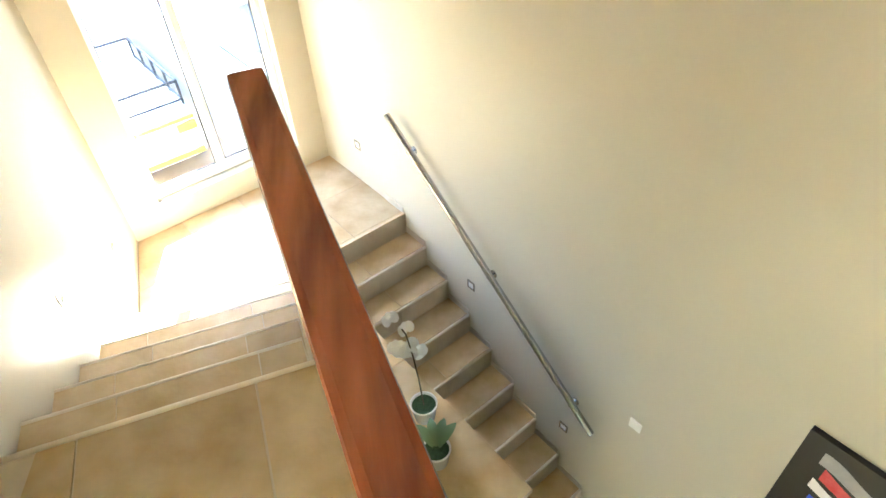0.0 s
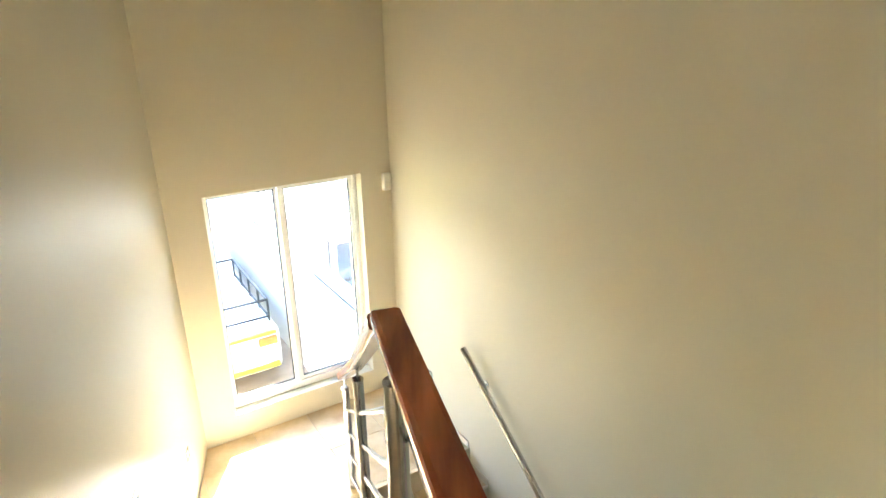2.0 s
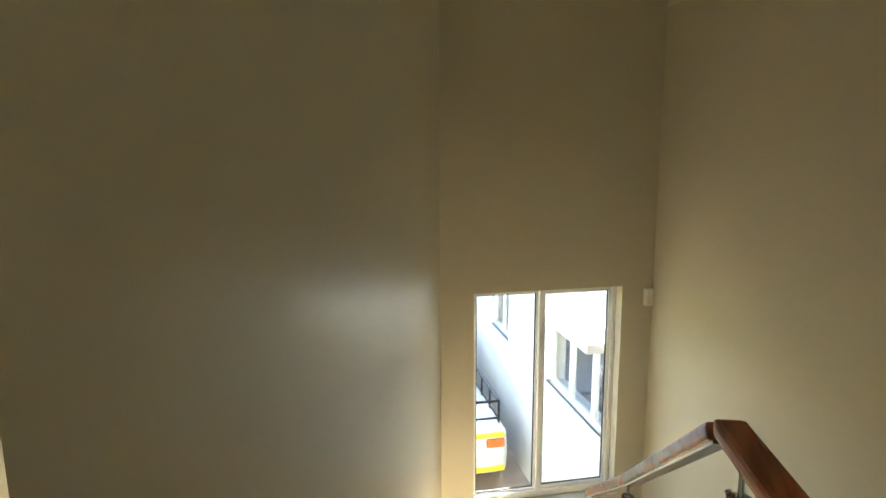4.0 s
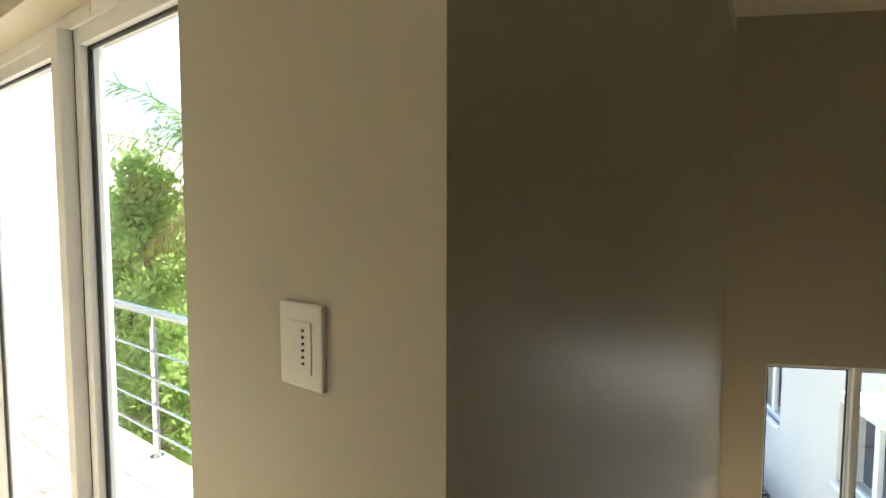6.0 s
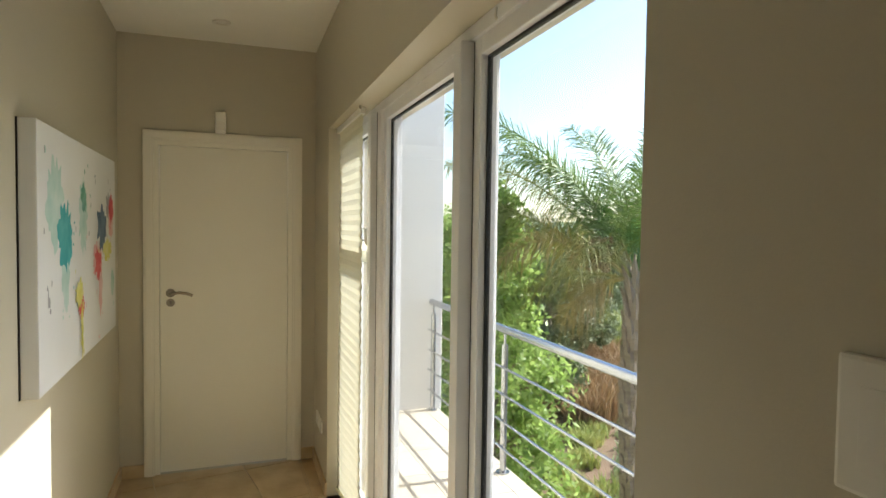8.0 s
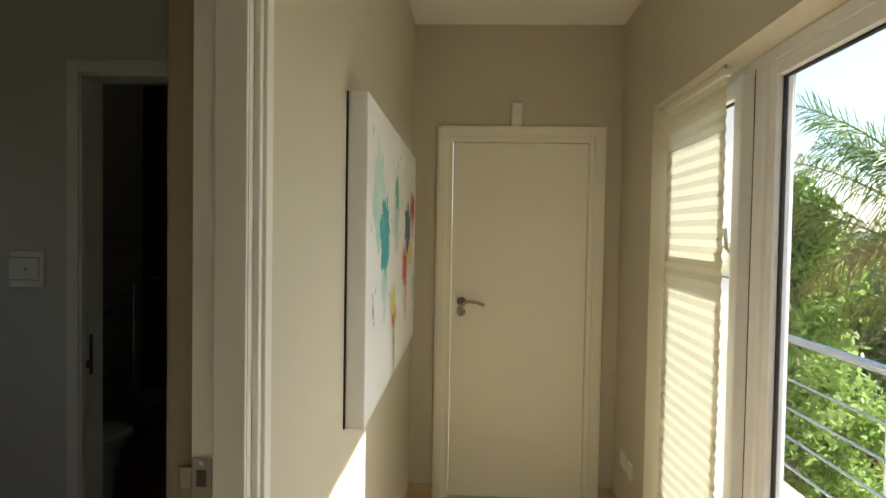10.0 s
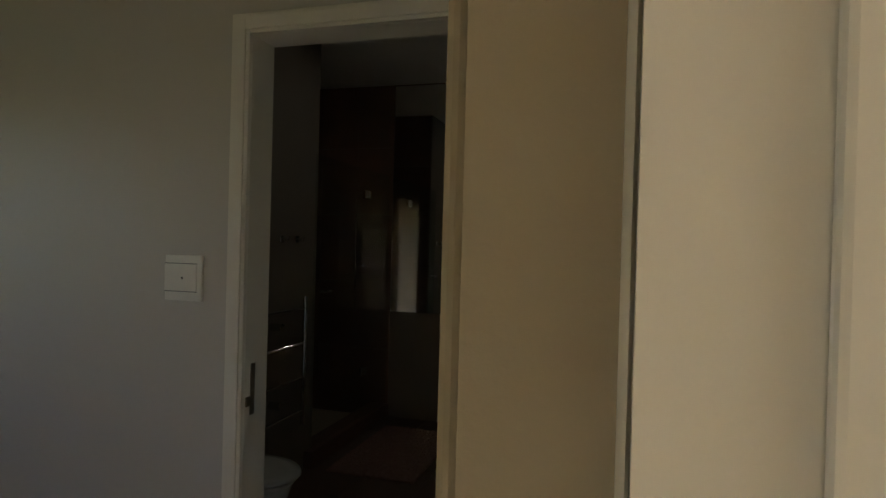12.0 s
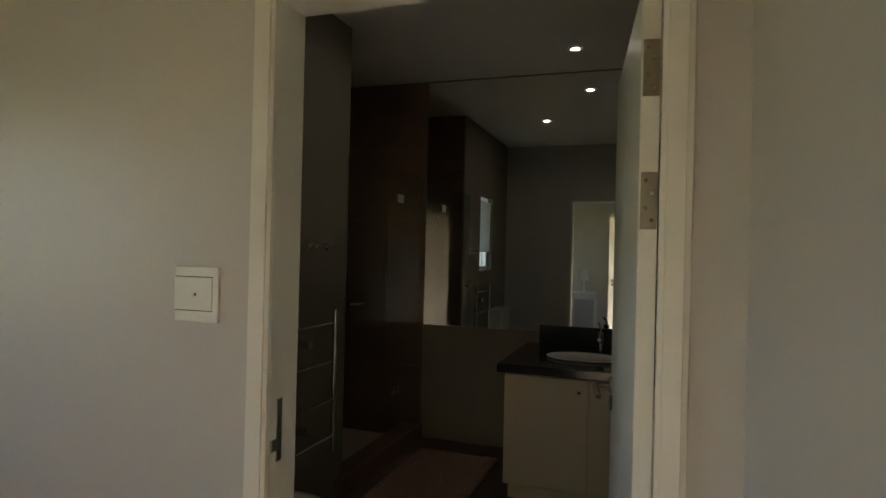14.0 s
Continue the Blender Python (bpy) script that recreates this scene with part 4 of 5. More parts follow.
# ---- orchids on the ledge ----
def orchid(u, v, flowers, label):
    c = S @ Vector((u, v, -1.20))
    ob = thing("potted_orchid", tuple(c), label, "plant", "orchids on the ledge")
    pot = part("pot", lathe(bmesh.new(), [(0.045, 0.0), (0.052, 0.01), (0.066, 0.115), (0.070, 0.12), (0.070, 0.128), (0.063, 0.128), (0.060, 0.105), (0.002, 0.104)], tuple(c)), CERAMIC, ob, smooth=True)
    bm = bmesh.new()
    rnd = random.Random(int(v * -100))
    lathe(bm, [(0.061, 0.100), (0.061, 0.112), (0.002, 0.114)], tuple(c), 20)
    for _ in range(90):
        a, r = rnd.uniform(0, 6.28), 0.056 * math.sqrt(rnd.random())
        ball(bm, (c.x + r * math.cos(a), c.y + r * math.sin(a), c.z + 0.113), 0.009, (1, 1, 0.7), 1)
    part("moss", bm, MOSS, ob)
    for a in (() if flowers else (0.75, 1.15, 1.6, 2.1)):
        bm = bmesh.new()
        rows = []
        for k in range(7):
            t = k / 6
            p = c + Vector((math.cos(a), math.sin(a), 0)) * (0.015 + 0.145 * t) + Vector((0, 0, 0.118 + 0.035 * math.sin(2.6 * t)))
            side = Vector((-math.sin(a), math.cos(a), 0)) * (0.027 * math.sin(math.pi * (0.12 + 0.85 * t)))
            rows.append((bm.verts.new(p - side), bm.verts.new(p - Vector((0, 0, 0.006))), bm.verts.new(p + side)))
        for p, q in zip(rows, rows[1:]):
            bm.faces.new((p[0], p[1], q[1], q[0]))
            bm.faces.new((p[1], p[2], q[2], q[1]))
        part("leaf", bm, ORCHID_LEAF, ob, smooth=True)
    if flowers:
        lean = S.to_3x3() @ Vector((0.03, 0.13, 0))
        tip = c + lean + Vector((0, 0, 0.52))
        pts = [c + Vector((0, 0, 0.11)), c + lean * 0.2 + Vector((0, 0, 0.28)), c + lean * 0.55 + Vector((0, 0, 0.43)), tip, tip + lean * 0.5 + Vector((0, 0, -0.02))]
        part("stem", sweep(bmesh.new(), pts, 0.004, 6), STEM, ob)
        for i in range(flowers):
            t = i / max(1, flowers - 1)
            p = pts[2].lerp(pts[4], t) + Vector((rnd.uniform(-0.06, 0.06), rnd.uniform(-0.05, 0.05), rnd.uniform(-0.09, 0.05)))
            face = Vector((rnd.uniform(-0.5, 0.5), rnd.uniform(-0.9, 0.1), 0.7)).normalized()
            q = face.to_track_quat("Z", "Y").to_matrix().to_4x4()
            bm = bmesh.new()
            for j, (ang, ln, wd) in enumerate(((0, 0.046, 0.030), (180, 0.046, 0.030), (90, 0.038, 0.016), (215, 0.036, 0.015), (325, 0.036, 0.015))):
                mm = Matrix.Translation(p) @ q @ pose(0, 0, 0.001 * j, 0, 0, ang)
                rim = [bm.verts.new(mm @ Vector((ln * 0.5 + ln * 0.52 * math.cos(b), wd * math.sin(b), 0.008 * math.cos(b)))) for b in (2 * math.pi * s / 10 for s in range(10))]
                mid = bm.verts.new(mm @ Vector((ln * 0.45, 0, -0.004)))
                for s in range(10):
                    bm.faces.new((mid, rim[s], rim[(s + 1) % 10]))
            part("flower", bm, PETAL, ob, smooth=True)
    return ob


orchid(-0.94, -2.464, 9, "white orchid in a round white pot")
orchid(-1.047, -2.696, 0, "orchid leaves over moss in a round white pot")


# ---- bathroom ----
BXW, BZC, BYL = -5.74, 2.76, -2.66
structure("wall_bath_back", grid_wall(bmesh.new(), "y", -3.7, YB, -0.2, 2.9, BXW - 0.15, BXW), BATH_PAINT, "grey bathroom back wall behind the mirror")
structure("wall_bath_left", grid_wall(bmesh.new(), "x", -4.55, XB - 0.12, -0.2, 2.9, BYL - 0.12, BYL, [(-3.95, -3.45, 1.25, 2.05)]), BATH_PAINT, "grey bathroom wall with a towel rail")
structure("wall_bath_right", grid_wall(bmesh.new(), "x", BXW, XB - 0.12, 0.0, BZC, YB - 0.003, YB), BATH_PAINT, "grey bathroom wall behind the open door")
structure("wall_shower_back", grid_wall(bmesh.new(), "x", BXW, -4.43, -0.2, 2.9, -3.75, -3.6), BATH_PAINT, "outer wall of the shower recess")
structure("wall_shower_side", grid_wall(bmesh.new(), "y", -3.6, BYL - 0.12, -0.2, 2.9, -4.55, -4.43), BATH_PAINT, "wall between shower and towel rail")
structure("ceiling_bath", prism(bmesh.new(), [(BXW, -3.6), (XB - 0.12, -3.6), (XB - 0.12, YB), (BXW, YB)], BZC, BZC + 0.1), CEIL, "off-white bathroom ceiling")
floor_bath = structure("floor_bath", prism(bmesh.new(), [(BXW, -3.6), (XB, -3.6), (XB, YB), (BXW, YB)], -0.2, -0.006), GROUT, "bathroom floor of dark brown tiles")
mirror = thing("wall_mirror", (BXW, -1.7, 0.88), "large frameless bathroom mirror up to the ceiling", "mirror")
part("mirror_glass", boxed(BXW + 0.001, BXW + 0.007, -2.60, YB - 0.01, 0.88, BZC - 0.012), MIRROR, mirror)
part("edge_strip", boxed(BXW + 0.001, BXW + 0.009, -2.604, -2.60, 0.88, BZC - 0.012), CHROME, mirror)

vanity = thing("vanity_cabinet", (-5.25, -1.3, 0.0), "cream bathroom vanity with flat doors", "cabinet")
part("body", boxed(BXW + 0.012, -4.835, -1.745, YB - 0.004, 0.09, 0.745, None, 0.002), VANITY, vanity)
part("plinth", boxed(BXW + 0.012, -4.87, -1.725, YB - 0.004, 0.0, 0.09), VANITY, vanity)
for a, b, side in ((-1.745, -1.265, 1), (-1.261, YB - 0.006, -1)):
    d = part("door", boxed(-4.833, -4.815, a, b, 0.10, 0.737, None, 0.003), VANITY, vanity)
    y = b - 0.05 if side > 0 else a + 0.05
    part("knob", lathe(bmesh.new(), [(0.004, 0), (0.004, 0.012), (0.010, 0.016), (0.010, 0.022), (0.004, 0.025)], (0, 0, 0), 14), CHROME, d, "small chrome knob").data.transform(WORLD_OF[d].inverted() @ pose(-4.815, y, 0.67, 0, 90, 0) @ WORLD_OF[d])
top = thing("granite_worktop", (-5.25, -1.3, 0.765), "polished black granite vanity top with a splashback", "worktop")
part("slab", boxed(BXW + 0.012, -4.795, -1.79, YB - 0.004, 0.747, 0.797, None, 0.003), GRANITE, top)
part("splashback", boxed(BXW + 0.008, BXW + 0.028, -1.70, YB - 0.004, 0.797, 0.93, None, 0.002), GRANITE, top)
basin = thing("wash_basin", (-5.2, -1.33, 0.797), "oval white ceramic basin set in the granite", "basin")
bm = lathe(bmesh.new(), [(0.19, 0.002), (0.205, 0.010), (0.20, 0.014), (0.18, 0.010), (0.10, 0.004), (0.002, 0.003)], (0, 0, 0), 36)
bm.transform(pose(-5.2, -1.33, 0.797) @ Matrix.Diagonal((0.8, 1.15, 1, 1)))
part("bowl", bm, CERAMIC, basin, smooth=True)
tap = thing("basin_tap", (-5.48, -1.25, 0.797), "chrome mixer tap behind the basin", "tap")
part("tap_body", tubed((-5.48, -1.25, 0.797), (-5.48, -1.25, 0.93), 0.022, 20), CHROME, tap)
part("spout", sweep(bmesh.new(), [(-5.48, -1.25, 0.89), (-5.40, -1.25, 0.92), (-5.34, -1.25, 0.90)], 0.013, 12), CHROME, tap)
part("lever", sweep(bmesh.new(), [(-5.48, -1.25, 0.93), (-5.48, -1.25, 0.955), (-5.52, -1.27, 0.99)], 0.008, 10), CHROME, tap)


def towel_rail():
    ob = thing("towel_rail", (-4.12, BYL, 0.35), "chrome ladder towel rail on the bathroom wall", "towel rail")
    y = BYL + 0.07
    for x in (-4.30, -3.80):
        part("upright", tubed((x, y, 0.33), (x, y, 1.11), 0.013, 16), CHROME, ob)
    for z in (0.42, 0.62, 0.83, 1.04):
        part("rung", tubed((-4.30, y, z), (-3.72, y, z), 0.008, 12), CHROME, ob)
    for z in (0.50, 0.95):
        part("bracket", tubed((-4.05, BYL, z), (-4.05, y, z), 0.022, 16), CHROME, ob)
    return ob


towel_rail()
for x in (-4.13, -4.30):
    hk = thing("towel_hook", (x, BYL, 1.45), "small chrome robe hook on the wall", "hook", "robe hooks")
    bm = boxed(x - 0.02, x + 0.02, BYL, BYL + 0.008, 1.435, 1.475, None, 0.003)
    part("plate", bm, CHROME, hk)
    part("peg", sweep(bmesh.new(), [(x, BYL + 0.008, 1.455), (x, BYL + 0.04, 1.45), (x, BYL + 0.05, 1.47)], 0.008, 10), CHROME, hk)

shower = thing("shower_screen", (-5.1, -2.63, 0.0), "frameless glass shower screen with chrome hinges", "shower")
sy = BYL + 0.03
part("kerb", boxed(BXW, -4.45, BYL - 0.10, BYL + 0.06, 0.0, 0.11, None, 0.004), BROWN_TILE, shower)
p1 = part("glass_door", boxed(-5.26, -4.47, sy - 0.004, sy + 0.004, 0.125, 2.0), SHOWER_GLASS, shower)
p2 = part("glass_panel", boxed(BXW + 0.004, -5.27, sy - 0.004, sy + 0.004, 0.112, 2.0), SHOWER_GLASS, shower)
for p in (p1, p2):
    p.visible_shadow = False
for z in (0.47, 1.81):
    part("hinge", boxed(-5.315, -5.215, sy - 0.012, sy + 0.012, z - 0.03, z + 0.03, None, 0.004), CHROME, shower)
part("knob", sweep(bmesh.new(), [(-4.56, sy, 1.12), (-4.56, sy + 0.05, 1.12), (-4.62, sy + 0.05, 1.12)], 0.009, 10), CHROME, shower)

rug = thing("bath_rug", (-5.0, -2.2, 0.0), "dusty pink tufted bath rug on the tiles", "rug")
bm = box(bmesh.new(), -5.45, -4.45, -2.50, -1.92, 0.001, 0.018, None, 0.006)
part("base", bm, RUG, rug)
bm = bmesh.new()
rnd = random.Random(9)
for _ in range(900):
    x, y = rnd.uniform(-5.44, -4.46), rnd.uniform(-2.49, -1.93)
    ball(bm, (x, y, 0.018), 0.013, (1, 1, 0.7), 1)
part("tuft_rest", bm, RUG, rug)

toilet = thing("toilet", (-3.35, -2.3, 0.0), "white ceramic toilet against the bathroom wall", "toilet")
bm = lathe(bmesh.new(), [(0.11, 0.0), (0.115, 0.05), (0.12, 0.2), (0.17, 0.36), (0.19, 0.39)], (0, 0, 0), 28)
bm.transform(pose(-3.38, -2.33, 0) @ Matrix.Diagonal((0.95, 1.2, 1, 1)))
part("bowl", bm, CERAMIC, toilet, smooth=True)
bm = lathe(bmesh.new(), [(0.19, 0.0), (0.20, 0.008), (0.195, 0.022), (0.15, 0.030), (0.002, 0.032)], (0, 0, 0), 28)
bm.transform(pose(-3.38, -2.33, 0.392) @ Matrix.Diagonal((0.95, 1.2, 1, 1)))
part("lid", bm, CERAMIC, toilet, smooth=True)
part("cistern", boxed(-3.57, -3.19, BYL + 0.002, BYL + 0.17, 0.40, 0.82, None, 0.02), CERAMIC, toilet)

bw = thing("window_3", (-3.7, BYL, 1.25), "small bathroom window with a slatted blind", "window", kind="structure")
bm = bmesh.new()
for a in ((-3.95, -3.90, 1.25, 2.05), (-3.50, -3.45, 1.25, 2.05), (-3.90, -3.50, 1.25, 1.29), (-3.90, -3.50, 2.01, 2.05)):
    box(bm, a[0], a[1], BYL - 0.09, BYL - 0.05, a[2], a[3])
part("window_frame", bm, ALU_WHITE, bw)
bp = part("pane", boxed(-3.90, -3.50, BYL - 0.072, BYL - 0.068, 1.29, 2.01), PANE, bw)
bp.visible_shadow = False
for i in range(22):
    z = 1.46 + i * 0.025
    part("slat", box(bmesh.new(), -3.94, -3.46, -0.012, 0.012, -0.001, 0.001, pose(0, BYL - 0.02, z, 76, 0, 0)), ALU_WHITE, bw)

for x, y in ((-5.23, -1.43), (-4.15, -1.95)):
    downlight(x, y, BZC, True, "lit round bathroom downlight")

# ---- bedroom ----
structure("wall_bedroom_east", grid_wall(bmesh.new(), "y", -4.6, YB, -0.2, 2.9, 2.0, 2.15), PAINT_GREY, "pale grey bedroom end wall")
structure("wall_bedroom_south", grid_wall(bmesh.new(), "x", XB, 2.15, -0.2, 2.9, -4.75, -4.6, [(-1.4, -0.2, 1.05, 2.1)]), PAINT_GREY, "pale grey bedroom wall with a window opening")
structure("ceiling_bedroom", prism(bmesh.new(), [(XB, -4.6), (2.0, -4.6), (2.0, YB), (XB, YB)], 2.70, 2.8), CEIL, "white bedroom ceiling")
# floor out of view; its dark surface is added to dim the bedroom
structure("floor_bedroom", prism(bmesh.new(), [(XB, -4.6), (2.0, -4.6), (2.0, YB), (XB, YB)], -0.2, 0.0), DARK_FLOOR, "unseen bedroom floor, made dark to cut bounced light")
w4 = thing("window_4", (-0.8, -4.68, 1.05), "white framed bedroom window", "window", kind="structure")
pane_with_frame(w4, -1.4, -0.8, 1.05, 2.1, -4.68, Matrix())
pane_with_frame(w4, -0.8, -0.2, 1.05, 2.1, -4.68, Matrix())
con = thing("side_table", (1.75, -2.15, 0.0), "small white side table by the bedroom wall", "table")
part("tabletop", boxed(1.55, 1.97, -2.40, -1.90, 0.70, 0.73, None, 0.004), WHITE, con)
part("apron", boxed(1.58, 1.94, -2.37, -1.93, 0.60, 0.70), WHITE, con)
for x in (1.58, 1.93):
    for y in (-2.37, -1.93):
        part("leg", tubed((x, y, 0.0), (x, y, 0.61), 0.014, 10, 0.022), WHITE, con)
tl = thing("table_lamp", (1.76, -2.15, 0.73), "white table lamp with a fabric shade", "lamp")
part("base", lathe(bmesh.new(), [(0.06, 0.0), (0.06, 0.015), (0.02, 0.03), (0.03, 0.12), (0.012, 0.22), (0.012, 0.26)], (1.76, -2.15, 0.73)), CERAMIC, tl, smooth=True)
part("shade", tubed((1.76, -2.15, 0.95), (1.76, -2.15, 1.17), 0.12, 28, 0.09), SHADE, tl)

# ---- balcony ----
balcony = structure("floor_balcony", boxed(-5.2, -0.05, 0.74, 1.66, -0.30, -0.036), PLASTER, "pale tiled balcony outside the corridor window")
structure("wall_balcony_end", boxed(-4.72, -4.56, 0.74, 1.70, -0.3, 2.66, None, 0.01), PLASTER, "white plastered wing wall at the balcony end")
structure("roof_balcony", boxed(-4.56, 0.0, 0.74, 0.80, 2.45, 2.75), PLASTER, "white plastered lintel over the balcony")


def balustrade():
    ob = thing("balustrade", (-2.3, 1.60, -0.03), "steel balcony balustrade with four thin bars", "railing")
    part("top_rail", tubed((-4.56, 1.60, 0.885), (-0.10, 1.60, 0.885), 0.026, 20), STEEL, ob)
    for x in (-4.50, -3.12, -1.74, -0.36):
        part("post", tubed((x, 1.60, -0.03), (x, 1.60, 0.79), 0.021, 20), STEEL, ob)
        part("post_pin", tubed((x, 1.60, 0.79), (x, 1.60, 0.87), 0.008, 10), STEEL, ob)
        part("base_plate", tubed((x, 1.60, -0.03), (x, 1.60, -0.022), 0.045, 20), STEEL, ob)
    for z in (0.14, 0.31, 0.48, 0.65):
        part("bar", tubed((-4.56, 1.575, z), (-0.10, 1.575, z), 0.008, 10), STEEL, ob)
    return ob


balustrade()

# ---- garden ----
ground = structure("ground", prism(bmesh.new(), [(-900, -900), (900, -900), (900, 900), (-900, 900)], -3.6, -3.0), LAWN, "green lawn and fields reaching the horizon")
structure("paving", prism(bmesh.new(), [s2(-4.2, 0.2), s2(0.25, 0.2), s2(0.25, 14), s2(-4.2, 14)], -3.0, GROUND_OUT), PAVING, "brown paved driveway beside the house")


def leaf_cloud(centres, count, size, seed, flat=0.6):
    """Many small leaf quads scattered through clumps."""
    rnd = np.random.default_rng(seed)
    c = np.array(centres, float)
    pick = rnd.integers(0, len(c), count)
    d = rnd.normal(size=(count, 3))
    d /= np.linalg.norm(d, axis=1)[:, None]
    pos = c[pick, :3] + d * (c[pick, 3] * 1.35 * rnd.uniform(0.0, 1.0, count) ** 0.75)[:, None] * np.array([1, 1, flat + 0.3])
    u = rnd.normal(size=(count, 3))
    u /= np.linalg.norm(u, axis=1)[:, None]
    w = np.cross(u, rnd.normal(size=(count, 3)))
    w /= np.linalg.norm(w, axis=1)[:, None]
    s = size * rnd.uniform(0.6, 1.4, count)[:, None]
    v = np.stack([pos - u * s, pos + w * s * 0.42, pos + u * s, pos - w * s * 0.42], 1).reshape(-1, 3)
    me = bpy.data.meshes.new("leaves")
    me.from_pydata(v.tolist(), [], np.arange(count * 4).reshape(-1, 4).tolist())
    return me


def link_part(name, me, mat, parent, label=""):
    me.transform(WORLD_OF[parent].inverted())
    ob = new(name, me)
    me.materials.append(mat)
    ob.parent = parent
    WORLD_OF[ob] = WORLD_OF[parent].copy()
    return tagged(ob, label)


def garden_tree(name, x, y, height, width, leaves, size, mat, seed, label, category="tree", base=-3.0, low=0.25, taper=False):
    rnd = random.Random(seed)
    ob = thing(name, (x, y, base), label, category)
    bm = bmesh.new()
    r = 0.02 * height
    sweep(bm, [(x, y, base - 0.05), (x + 0.05, y, base + height * 0.3), (x - 0.04, y + 0.05, base + height * 0.6), (x, y, base + height * 0.9)], [r, r * 0.8, r * 0.5, r * 0.15], 8)
    cs = []
    n = 60 if taper else 30
    for i in range(n):
        k = low + (1 - low) * (i + rnd.random() * 0.6) / n
        a = rnd.uniform(0, 6.28)
        spread = width * 0.5 * math.sin(math.pi * min(1, 0.22 + 0.74 * k)) * rnd.uniform(0.45, 1.0)
        if taper:
            spread = width * 0.5 * (1.04 - k) ** 0.75 * 1.35 * rnd.uniform(0.3, 1.0)
        p = Vector((x + spread * math.cos(a), y + spread * math.sin(a), base + height * k))
        sweep(bm, [(x, y, p.z - height * 0.08), (x + (p.x - x) * 0.5, y + (p.y - y) * 0.5, p.z - height * 0.02), tuple(p)], [r * 0.35, r * 0.2, r * 0.08], 5)
        cs.append((p.x, p.y, p.z, width * rnd.uniform(0.12, 0.24) * (1.25 - 0.6 * k) if taper else width * rnd.uniform(0.08, 0.22)))
    part("trunk", bm, BARK, ob)
    link_part("crown", leaf_cloud(cs, leaves, size, seed), mat, ob)
    return ob


